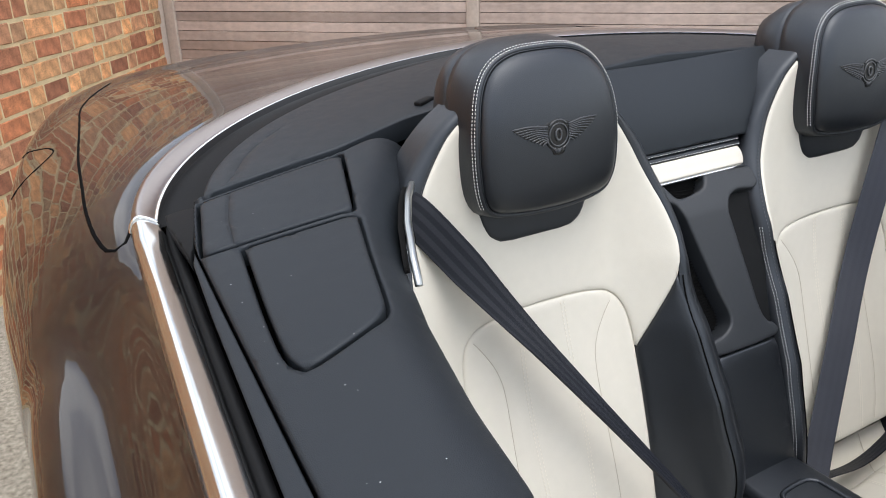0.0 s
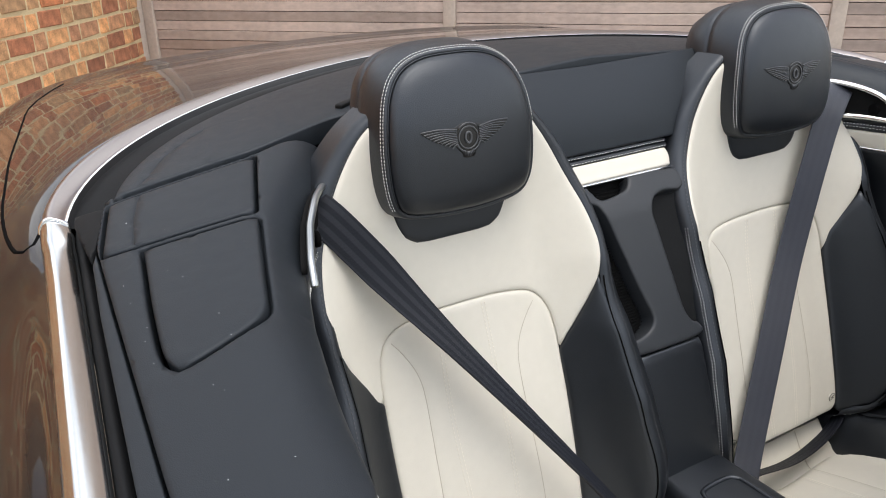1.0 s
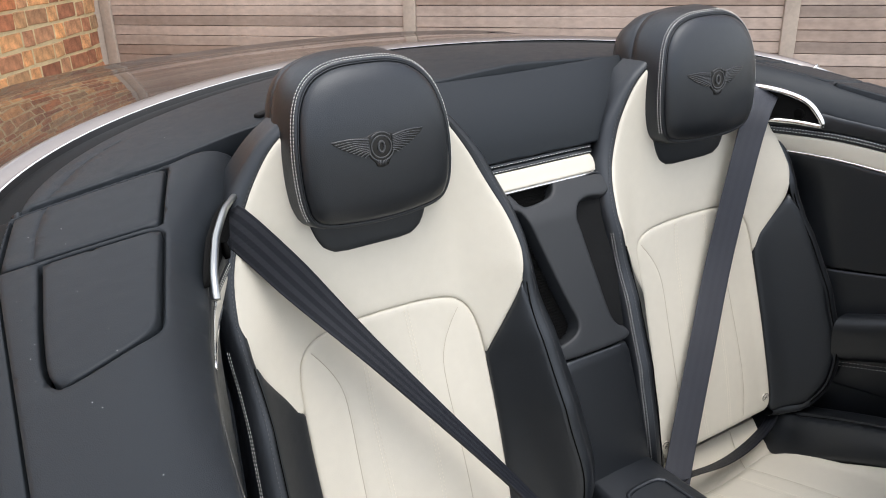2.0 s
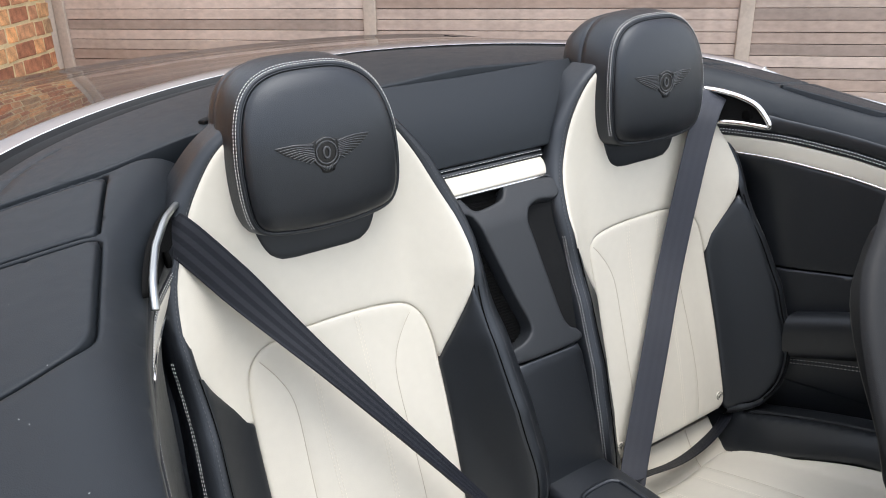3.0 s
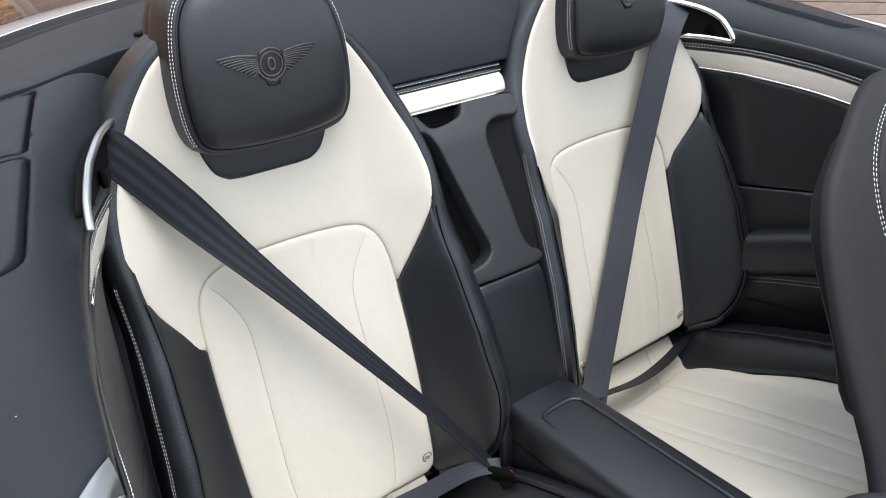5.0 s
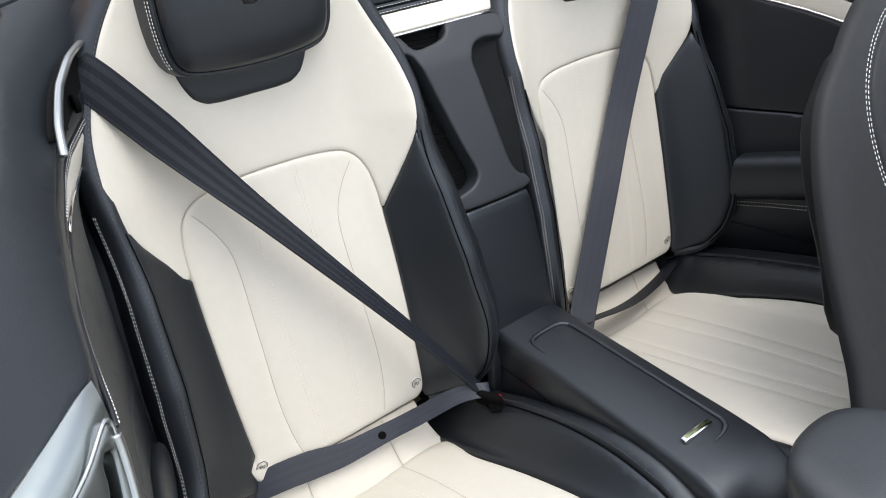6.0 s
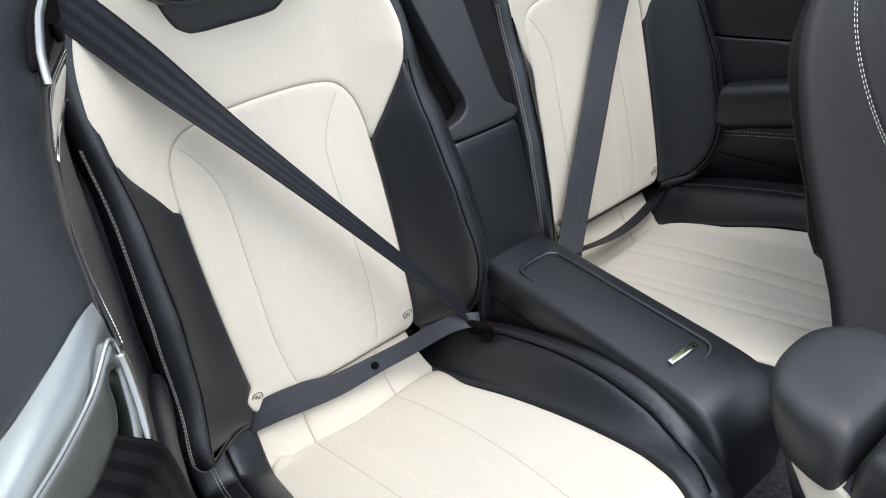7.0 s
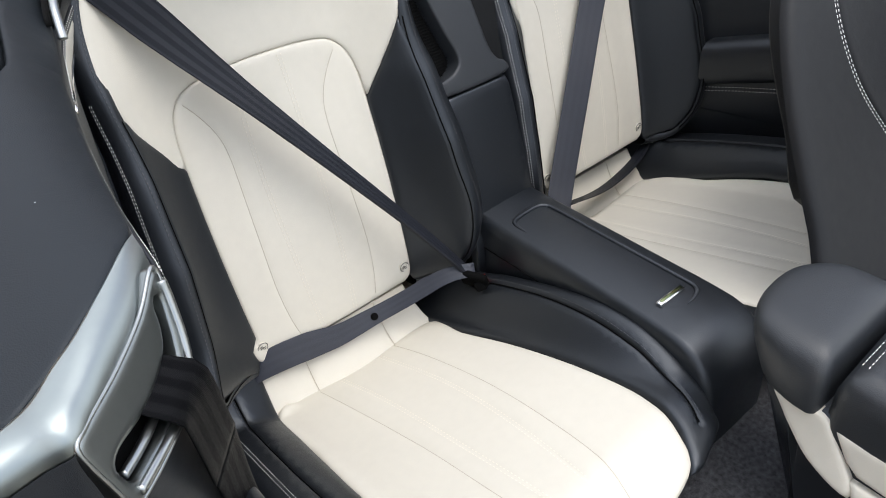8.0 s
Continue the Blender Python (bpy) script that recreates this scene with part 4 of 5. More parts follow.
    for k in (-1, 1):
        tail = [(0.18, 0.412), (0.15, 0.408)] if k > 0 or trim == 1 else [(0.150, 0.409)]
        edge = even(catmull(YOKE_EDGE[:-1] + bolster_edge(k)[1:] + tail, n=6), 0.012)
        t = np.gradient(edge, axis=0)
        t /= np.linalg.norm(t, axis=1)[:, None]
        nr = np.stack([-t[:, 1], t[:, 0]], 1)

        def band(i, j):
            b = prof[j]
            wide = 1.0 + 0.35 * np.interp(edge[i, 1], [0.45, 0.62, 0.8, 0.9], [0, 0.6, 0.2, 0.0])
            wide *= 1.0 + 6.0 * max(0.0, 1 - slim(edge[i, 1], k))
            if m > 0 and k > 0:
                wide *= 1.0 + 0.40 * np.interp(edge[i, 1], [0.44, 0.52, 0.76, 0.86], [0, 1, 1, 0])
            s = edge[i] * (slim(edge[i, 1], k), 1) + nr[i] * b[0] * wide * np.interp(edge[i, 1], [1.0, 1.09], [1.0, 0.45])
            return (k * s[0], back_y(edge[i, 0], edge[i, 1]) + b[1] * np.interp(edge[i, 1], [0.92, 1.0, 1.09], [1.0, 0.5, 0.4]), s[1])
        part("edge_band", sheet(band, list(range(len(edge))), list(range(len(prof))), flip=k > 0), BLACK, seat, "black leather edge band")
        line = np.array([band(i, 5 if m > 0 and k < 0 else 7) for i in range(len(edge))])
        out = np.stack([k * nr[:, 0], -0.9 * np.ones(len(edge)), nr[:, 1]], 1)
        part("edge_stitching", dashes(line + out * 0.0006, out, 0.0035, 0.0025, 0.0006), DTHREAD, seat)
        # black rod painting the shaded crease beside the edge band
        low = [i for i in range(len(edge)) if 0.42 < edge[i, 1] < 0.83]
        rim3 = np.array([band(i, 2) for i in low])
        part("edge_seam_shade", tube(rim3 - (0, 0.0012, 0), 0.0006 if m > 0 and k < 0 else 0.0012, 6, up=(0, 1, 0)), DARK, seat)
        low = [i for i in range(len(edge)) if edge[i, 1] < 0.86]
        line = np.array([band(i, (12 if m > 0 else 13) if k < 0 else (13 if m > 0 else 11)) for i in low])
        out = np.stack([k * nr[low, 0], -0.35 * np.ones(len(low)), nr[low, 1]], 1)
        if m > 0 and k > 0:
            continue
        part("welt_stitching", dashes(line + out * 0.0008, out, 0.0030, 0.0020, 0.00048 if m > 0 else 0.00036, twin=0.0042), THREAD, seat, "double white welt stitching")
    # anchor buttons
    for k in (-1, 1):
        p, n = lift([(k * (0.1375 if k > 0 or trim == 1 else 0.132), 0.436)], back_surf, 0.0046)
        ring = [p[0] + np.array([0.0082 * math.cos(a), 0, 0.0082 * math.sin(a)]) for a in np.linspace(0, 2 * math.pi, 20, endpoint=False)]
        mark = [p[0] + np.array([-0.004 + 0.008 * f, -0.0004, 0.002 * math.sin(f * 6)]) for f in np.linspace(0, 1, 6)]
        bt = part("anchor_button", tube(np.array([p[0] + (0, 0.003, 0), p[0] - (0, 0.0004, 0)]), [0.0085, 0.008], 18, up=(1, 0, 0)), CREAM, seat, "small round embossed button")
        part("button_rim", tube(np.array(ring) - (0, 0.0004, 0), 0.0007, 6, True, up=(0, 1, 0)), BUTTON, bt)
        for d in (-0.002, 0.0015):
            part("button_mark", tube(np.array(mark) + (0, -0.0006, d), 0.0007, 5, up=(0, 1, 0)), BUTTON, bt)
    # tab under the headrest
    tab = [(0.0, 0.975), (0.092, 0.980), (0.088, 0.964), (0.081, 0.944), (0.072, 0.930), (0.058, 0.922), (0.040, 0.920), (0.0, 0.920)]
    part("headrest_tab", panel([(-x, y) for x, y in tab[::-1]] + tab, lambda u, v: back_surf(u, v) - np.array([0, 0.004, 0]), 0.003, 0.006, 0.012, 0.008), BLACK, seat)

    # headrest
    face = [(0.0, 1.165), (0.045, 1.162), (0.078, 1.148), (0.099, 1.120), (0.1095, 1.075), (0.1105, 1.025), (0.104, 0.990), (0.088, 0.975), (0.045, 0.970), (0.0, 0.969)]
    out = even(catmull([(-x * head_w, y) for x, y in face[1:-1]][::-1] + face, True, 6), 0.007, True) + (head_x, 0)

    def head_surf(u, v):
        return np.stack([u, 0.002 + 0.10 * (v - 1.07) - 0.016 * (1 - ((u - head_x) / 0.11) ** 2) + 2.6 * np.maximum(v - 1.07, 0) ** 2 + 0.9 * np.maximum(1.07 - v, 0) ** 2 + 0.1 * np.maximum(1.0 - v, 0), v], 1)
    head = part("headrest", panel(out, head_surf, 0.0095, 0.022, 0.008, 0.006), BLACK, seat, "padded black leather headrest")
    c = out.mean(0)
    t = np.roll(out, -1, 0) - np.roll(out, 1, 0)
    t /= np.linalg.norm(t, axis=1)[:, None]
    nr = np.stack([t[:, 1], -t[:, 0]], 1)
    if ((out - c) * nr).sum() < 0:
        nr = -nr
    base = head_surf(out[:, 0], out[:, 1])
    shell = [(-0.002, 0.003), (0.0025, -0.002), (0.0055, -0.0005), (0.0075, 0.006), (0.012, 0.028), (0.0135, 0.050), (0.012, 0.064), (0.006, 0.068), (0.009, 0.072), (0.011, 0.080), (0.008, 0.11), (-0.006, 0.145), (-0.03, 0.165), (-0.07, 0.172)]

    def shell_pt(i, j):
        o, b = shell[j]
        s = out[i] + nr[i] * o
        return (s[0], base[i, 1] + b - 0.02 * max(0, (b - 0.06) / 0.1), s[1] - 0.10 * max(0, b - 0.06))
    part("headrest_side", sheet(shell_pt, list(range(len(out))), list(range(len(shell))), close_u=True, flip=False), BLACK, head, "stitched headrest side and rear shell")
    top = [i for i in range(len(out)) if out[i, 1] > 0.985]
    k0 = max(range(len(top) - 1), key=lambda q: (top[q + 1] - top[q]))
    order = top[k0 + 1:] + top[:k0 + 1] if top[k0 + 1] - top[k0] > 1 else top
    line = np.array([0.5 * np.array(shell_pt(i, 2)) + 0.5 * np.array(shell_pt(i, 3)) for i in order])
    out3 = np.stack([nr[order, 0], -0.55 * np.ones(len(order)), nr[order, 1]], 1)
    part("headrest_stitching", dashes(line + out3 * 0.0009, out3, 0.0028, 0.0017, 0.00056, twin=0.0040), THREAD, head, "double row of white stitching")
    ring = np.array([(p[0], b[1] - 0.002, p[1]) for p, b in zip(out + nr * 0.001, base)])
    part("headrest_piping", tube(ring, 0.0010, 6, True, up=(0, 1, 0)), BLACK, head)
    on_face = lambda u, v: head_surf(u, v) - np.array([0, 0.0095, 0])
    part("badge_ground", badge_bed(on_face), PRESSED, head, "glossy pressed ground of the badge, darkened for its grooves")
    part("badge_ring", badge_ring(on_face), BADGE, head, "embossed black ring badge")
    for k in (-1, 1):
        part("badge_wing", badge_wing(on_face, k), BADGE, head, "embossed black feathered wing", kind="stuff")

    # cushion
    lowp = lambda u, v: np.stack([u, -0.086 - 0.05 * v, 0.408 - 0.075 * v - 0.010 * np.sin(np.pi * v)], 1)
    low = part("cushion_heel", panel([(-0.146, 0.05), (0.130, 0.05), (0.154, 1.06), (-0.166, 1.06)], lambda u, v: lowp(u, v) + np.array(cush), 0.003, 0.006, 0.012, 0.01, seams=[np.array([(-0.075, 0.02), (-0.078, 0.97)]), np.array([(0.066, 0.02), (0.070, 0.97)])], flip=True), CREAM, seat)
    cin = catmull([(-0.152, -0.139), (0.0, -0.141), (0.142, -0.138), (0.147, -0.22), (0.162, -0.31), (0.173, -0.41), (0.177, -0.505), (0.173, -0.552), (0.158, -0.607), (0.126, -0.648), (0.0, -0.664), (-0.12, -0.652), (-0.162, -0.61), (-0.174, -0.50), (-0.174, -0.38), (-0.166, -0.27)], True, 5)
    seams = [catmull([(0.066, -0.142), (0.074, -0.224), (0.077, -0.349), (0.071, -0.463), (0.060, -0.563), (0.040, -0.64)], n=8), catmull([(-0.080, -0.142), (-0.074, -0.247), (-0.069, -0.33), (-0.065, -0.40), (-0.062, -0.50), (-0.055, -0.64)], n=8)]
    flutes = [catmull([(-0.041, -0.146), (-0.034, -0.248), (-0.032, -0.40), (-0.028, -0.518), (-0.024, -0.64)], n=8), catmull([(0.033, -0.146), (0.040, -0.22), (0.045, -0.30), (0.042, -0.40), (0.031, -0.518), (0.015, -0.64)], n=8)]
    part("cushion_insert", panel(cin, cushion_surf, 0.006, 0.010, 0.010, 0.012, seams=seams + flutes, groove=0.0019, width=0.0042), CREAM, seat, "cream leather cushion with sewn flutes")
    # darker rods paint the shade in the cushion's seams
    for line in seams:
        part("flute_seam_shade", tube(lift(even(line, 0.006), cushion_surf, 0.0041)[0], 0.0006, 6), CREASE_SHADE, seat)
    for k in (-1, 1):
        p, n = lift(flutes[(k + 1) // 2], cushion_surf, 0.0046)
        part("flute_stitching", dashes(p, n, 0.0035, 0.0028, 0.0008, twin=0.0055), SEAMC, seat)
    inner = [(0.150, -0.050), (0.232, -0.060), (0.243, -0.15), (0.251, -0.30), (0.253, -0.42), (0.253, -0.50), (0.250, -0.56), (0.243, -0.60), (0.228, -0.622), (0.195, -0.638), (0.15, -0.652)]
    inner = catmull(inner, n=4).tolist() + catmull([(0.128, -0.650), (0.160, -0.607), (0.175, -0.552), (0.179, -0.505), (0.175, -0.41), (0.164, -0.31), (0.149, -0.22), (0.144, -0.138), (0.142, -0.07)], n=4).tolist()
    tuck = catmull([(0.214, -0.10), (0.219, -0.185), (0.2245, -0.245), (0.229, -0.313), (0.231, -0.398), (0.230, -0.46), (0.2265, -0.51), (0.2105, -0.568), (0.188, -0.614)], n=6)
    part("cushion_bolster", panel(inner, cushion_surf, 0.008, 0.011, 0.007, 0.07, seams=[tuck], groove=0.003, width=0.0016), BLACK, seat, "black leather cushion bolster")
    # shade in the tuck, drawn as a black rod
    part("bolster_seam_shade", tube(lift(even(tuck, 0.006), cushion_surf, 0.0066)[0], 0.0011, 6), DARK, seat)
    p, n = lift(tuck + (0.0055, 0), cushion_surf, 0.0082)
    part("bolster_stitching", dashes(p, n, 0.0035, 0.0025, 0.0006), DTHREAD, seat)
    outer = [(-0.138, -0.050), (-0.149, -0.10), (-0.1555, -0.138), (-0.168, -0.27), (-0.176, -0.38), (-0.176, -0.50), (-0.164, -0.61), (-0.15, -0.655), (-0.24, -0.655), (-0.266, -0.55), (-0.266, -0.40), (-0.262, -0.25), (-0.257, -0.12), (-0.255, -0.05)]
    tuck2 = catmull([(-0.200, -0.06), (-0.2075, -0.174), (-0.2125, -0.268), (-0.2145, -0.358), (-0.214, -0.64)], n=6)
    part("cushion_bolster", panel(outer, cushion_surf, 0.008, 0.014, 0.012, 0.10, seams=[tuck2], groove=0.003, width=0.0016), BLACK, seat)
    # the outer tuck's crease shade, again a black rod
    part("bolster_seam_shade", tube(lift(tuck2, cushion_surf, 0.0060)[0], 0.0010, 6), DARK, seat)
    p, n = lift(tuck2 + (-0.004, 0), cushion_surf, 0.0080)
    part("bolster_stitching", dashes(p, n, 0.0035, 0.0025, 0.0006), DTHREAD, seat)
    if m > 0:
        p, n = lift(catmull([(-0.229, -0.103), (-0.2348, -0.23), (-0.2385, -0.341), (-0.245, -0.60)], n=6), cushion_surf, 0.0080)
        part("welt_stitching", dashes(p, n, 0.0036, 0.0022, 0.00055, twin=0.0046), THREAD, seat, "double white welt stitching")
    part("cushion_base", box(-0.235, 0.225, -0.60, -0.13, 0.19, 0.325, 0.02), BLACK, seat)
    # darker rods for the shade in the heel's two seams
    for u0, u1 in ((-0.075, -0.078), (0.066, 0.070)):
        v = np.linspace(0.08, 1.0, 10)
        line = lowp(u0 + (u1 - u0) * v, v) + np.array(cush)
        part("heel_seam_shade", tube(line + (0, -0.0014, 0.0012), 0.0006, 6), CREASE_SHADE, seat)
    return seat


near = rear_seat(-0.315, 1, "cream rear seat with black bolsters, belt fastened across it")
far = rear_seat(0.315, -1, "cream rear seat with black bolsters beside far side trim", 0.013, -0.013, 0.95, 1.0, (0.015, 0.017, -0.022), cush_surf_far)


# --- panel between the rear seats ---
def mid_y(z):
    return np.interp(z, [0.45, 0.51, 0.70, 0.90, 0.95, 1.0], [-0.16, -0.143, -0.088, -0.005, 0.036, 0.058])


def mid_surf(u, v):
    return np.stack([u, mid_y(v), v], 1)


centre = thing("centre_panel", "black leather and plastic panel between the rear seats", "car trim")
part("lower_pad", panel([(-0.080, 0.40), (0.070, 0.40), (0.058, 0.697), (-0.080, 0.699)], mid_surf, 0.0042, 0.003, 0.02, 0.012), BLACK, centre, "black leather lower pad")
spine = [(-0.115, 0.938), (-0.105, 0.922), (-0.082, 0.918), (-0.072, 0.906), (-0.062, 0.87), (-0.040, 0.79), (-0.027, 0.752), (-0.030, 0.737), (-0.046, 0.728), (-0.068, 0.724), (-0.080, 0.722), (-0.080, 0.703), (0.058, 0.701), (0.058, 0.720), (0.052, 0.722), (0.045, 0.728), (0.037, 0.745), (0.031, 0.79), (0.021, 0.87), (0.019, 0.893), (0.030, 0.908), (0.055, 0.914), (0.092, 0.912), (0.092, 0.940)]
pocket = catmull([(-0.078, 0.945), (-0.076, 0.930), (-0.066, 0.921), (-0.040, 0.922), (-0.014, 0.927), (-0.004, 0.936), (-0.004, 0.948)], True, 4)
part("carrier", panel(catmull(spine, True, 3), mid_surf, 0.004, 0.0045, 0.008, 0.030, holes=[pocket]), PLASTIC, centre, "soft black plastic carrier with two slots")
part("slot_cloth", panel([(-0.10, 0.70), (0.10, 0.70), (0.10, 0.945), (-0.10, 0.945)], lambda u, v: np.stack([u, mid_y(v) + 0.030, v], 1), 0, 0.004, 0.02, 0.005), MESH, centre, "fine black mesh behind the slots")
# leather in the darker rubber material, which paints the slot's shade
part("slot_pad", panel([(0.012, 0.925), (0.020, 0.705), (0.090, 0.705), (0.090, 0.925)], lambda u, v: np.stack([u, mid_y(v) + 0.030 - 0.16 * np.maximum(u - 0.024, 0) - 1.2 * np.maximum(u - 0.024, 0) ** 2, v], 1), 0.001, 0.004, 0.008, 0.01), RUBBER, centre, "rolled black leather in the slot, darkened for its shade")
mesh_bars = []
for k in range(50):
    z = 0.715 + 0.0042 * k
    mesh_bars.append(tube(np.array([(-0.09, mid_y(z) + 0.0285, z + 0.006), (0.08, mid_y(z) + 0.0285, z)]), 0.0008, 4))
part("mesh_ribs", joined(*mesh_bars), MESH, centre, kind="stuff")
part("cream_bar", panel([(-0.18, 0.9435), (0.100, 0.9435), (0.096, 0.969), (-0.18, 0.969)], lambda u, v: np.stack([u, mid_y(v) + 0.004, v], 1), 0.003, 0.005, 0.012, 0.012), CREAM, centre, "cream leather bar across the panel")
part("bright_bead", tube(np.array([(x, mid_y(0.942) + 0.001, 0.942) for x in np.linspace(-0.18, 0.092, 9)]), 0.0024, 8), CHROME, centre)
for z in (0.9725, 0.9800):
    part("stitched_roll", tube(np.array([(x, mid_y(z) + 0.006, z) for x in np.linspace(-0.17, 0.098, 9)]), 0.0042, 8), BLACK, centre)
    part("stitching", dashes(np.array([(x, mid_y(z) + 0.0015, z) for x in np.linspace(-0.17, 0.098, 9)]), (0, -1, 0.4), 0.0040, 0.002, 0.0006), THREAD, centre, "row of white stitching")


def upper_surf(u, v):
    y = 0.055 + 0.070 * v - 0.015 * np.sin(np.pi * v)
    return np.stack([u, y, 0.984 + 0.116 * v + 0.010 * np.abs(u) * v], 1)


part("upper_pad", panel([(-0.30, 0.0), (0.30, 0.0), (0.30, 1.0), (-0.30, 1.0)], upper_surf, 0.006, 0.016, 0.02, 0.012, flip=False), DECK, centre, "smooth black leather upper pad")

# --- rear console ---
console = thing("rear_console", "long low black leather console between rear seats", "car console")
cpath = [(-0.143, 0.510, 0.066), (-0.25, 0.511, 0.066), (-0.40, 0.511, 0.067), (-0.50, 0.510, 0.069), (-0.550, 0.503, 0.071), (-0.582, 0.478, 0.073), (-0.600, 0.43, 0.074), (-0.606, 0.38, 0.074), (-0.608, 0.33, 0.074)]
cp = even(catmull(cpath, n=6), 0.014)
sect = [(-1.0, -0.14), (-1.0, -0.022), (-0.97, -0.010), (-0.90, -0.003), (-0.80, 0.0), (0, 0.001), (0.80, 0.0), (0.90, -0.003), (0.97, -0.010), (1.0, -0.022), (1.0, -0.14)]
ct = np.gradient(cp[:, :2], axis=0)
ct /= np.linalg.norm(ct, axis=1)[:, None]


def console_pt(i, k):
    y, z, w = cp[i]
    u, d = sect[k]
    # the section hangs square to the run of the top
    return (0.002 + u * w, y + d * ct[i, 1] * (1 if d > -0.05 else 0.5), max(0.33, z + d * -ct[i, 0]))


part("console_body", sheet(console_pt, list(range(len(cp))), list(range(len(sect))), flip=True), BLACK, console)
padl = catmull([(-0.026, -0.205), (0.0, -0.196), (0.028, -0.203), (0.036, -0.225), (0.037, -0.35), (0.038, -0.47), (0.033, -0.495), (0.0, -0.502), (-0.027, -0.497), (-0.033, -0.472), (-0.033, -0.35), (-0.033, -0.225)], True, 5)
part("pad", panel(padl, lambda u, v: np.stack([u, v, 0.5075 + 0 * u], 1), 0.0035, 0.006, 0.012, 0.004), BLACK, console, "flat inset leather pad")
rim_line = catmull([(-0.040, -0.235), (-0.037, -0.206), (-0.022, -0.197), (0.018, -0.196), (0.033, -0.203), (0.0385, -0.225), (0.039, -0.35), (0.040, -0.46), (0.038, -0.488), (0.025, -0.498), (0.0, -0.502)], n=6)
rim_r = np.interp(np.linspace(0, 1, len(rim_line)), [0, 0.12, 0.85, 1], [0.0008, 0.0042, 0.0042, 0.0010])
part("pad_rim", tube(np.array([(x, y, 0.5112) for x, y in rim_line]), rim_r, 10, flat=0.9), BLACK, console, "raised rim round the pad")
badge = part("badge", box(-0.033, 0.023, -0.4825, -0.4725, 0.511, 0.5170, 0.0022), CHROME, console, "small polished rectangular badge")
# green reflection on the chrome badge, painted as a mottled plate
part("badge_reflection", box(-0.028, 0.019, -0.4800, -0.4750, 0.5165, 0.5177, 0.0005), mat("chrome_green_reflection", (0.22, 0.25, 0.13), 0.18, metal=1.0, vary=0.7, scale=90), badge)
# thin black rods stand for the shade in the console's side seams
for k in (-1, 1):
    line = np.array([(0.002 + k * (w + 0.0012), y, z - 0.055 - 0.02 * max(0, -0.25 - y)) for y, z, w in cp if y > -0.55])
    part("console_seam_shade", tube(line, 0.0008, 5), DARK, console)


# --- seat belts ---
def bent(points, n=8):
    return even(catmull(points, n=n), 0.012)


def belt_across(path, dirs):
    k = np.linspace(0, 1, len(dirs))
    q = np.linspace(0, 1, len(path))
    d = np.array(dirs, float)
    return np.stack([np.interp(q, k, d[:, i]) for i in range(3)], 1)


belt = thing("seat_belt", "dark grey webbing belt fastened across the cream seat", "seat belt", group="rear belts")
run = bent([(-0.545, 0.075, 1.005), (-0.520, 0.040, 1.000), (-0.495, 0.015, 0.983), (-0.40, -0.030, 0.850), (-0.296, -0.082, 0.705), (-0.193, -0.135, 0.560), (-0.122, -0.172, 0.452), (-0.108, -0.182, 0.428)])
sw = np.interp(np.linspace(0, 1, len(run)), [0, 0.22, 0.32, 0.45, 0.62, 0.78, 1.0], [0.049, 0.049, 0.042, 0.036, 0.030, 0.025, 0.023])
part("shoulder_strap", ribbon(run, belt_across(run, [(0.81, -0.08, 0.58), (0.81, 0.0, 0.57), (0.74, 0.55, 0.38), (0.66, 0.72, 0.28), (0.58, 0.82, 0.2), (0.54, 0.86, 0.15)]), sw, 0.0012 + 0.20 * (0.049 - sw)), WEB, belt, "woven grey shoulder strap")
lap = bent([(-0.112, -0.190, 0.452), (-0.154, -0.165, 0.447), (-0.217, -0.132, 0.414), (-0.267, -0.117, 0.401), (-0.328, -0.110, 0.397), (-0.382, -0.107, 0.408), (-0.427, -0.103, 0.413), (-0.466, -0.094, 0.407), (-0.490, -0.080, 0.390)])
lw = np.interp(np.linspace(0, 1, len(lap)), [0, 0.2, 0.4, 0.55, 0.72, 0.85, 1], [0.022, 0.027, 0.028, 0.033, 0.043, 0.042, 0.034])
part("lap_strap", ribbon(lap, belt_across(lap, [(0.35, 0.6, 0.72), (0.2, 0.62, 0.76), (0.1, 0.6, 0.8), (0.15, 0.50, 0.85), (0.30, 0.45, 0.85), (0.5, 0.2, 0.8)]), lw, 0.0011), LITWEB, belt, "woven grey lap strap")
part("strap_stud", tube(np.array([(-0.266, -0.1165, 0.3995), (-0.266, -0.1205, 0.4025), (-0.266, -0.1213, 0.4030)]), [0.0062, 0.0058, 0.004], 16), DARK, belt, "black plastic stud on the strap")
tongue = part("tongue", box(-0.024, 0.024, -0.006, 0.006, -0.022, 0.022, 0.005), DARK, belt, "black belt tongue")
tongue.matrix_local = look((-0.113, -0.190, 0.432), (-0.05, -0.16, 0.30))
buckle = thing("belt_buckle", "black buckle with red release button beside cushion", "belt buckle")
bk = part("buckle_body", box(-0.019, 0.019, -0.009, 0.009, -0.006, 0.012, 0.004, 3), DARK, buckle)
bk2 = part("release_button", box(-0.013, 0.013, -0.0100, -0.002, 0.002, 0.0128, 0.002), RED, buckle, "red release button")
for o in (bk, bk2):
    o.matrix_local = pose(-0.104, -0.198, 0.420, -28, 24, 40)

belt2 = thing("seat_belt", "dark grey webbing belt hanging across the far cream seat", "seat belt", group="rear belts")
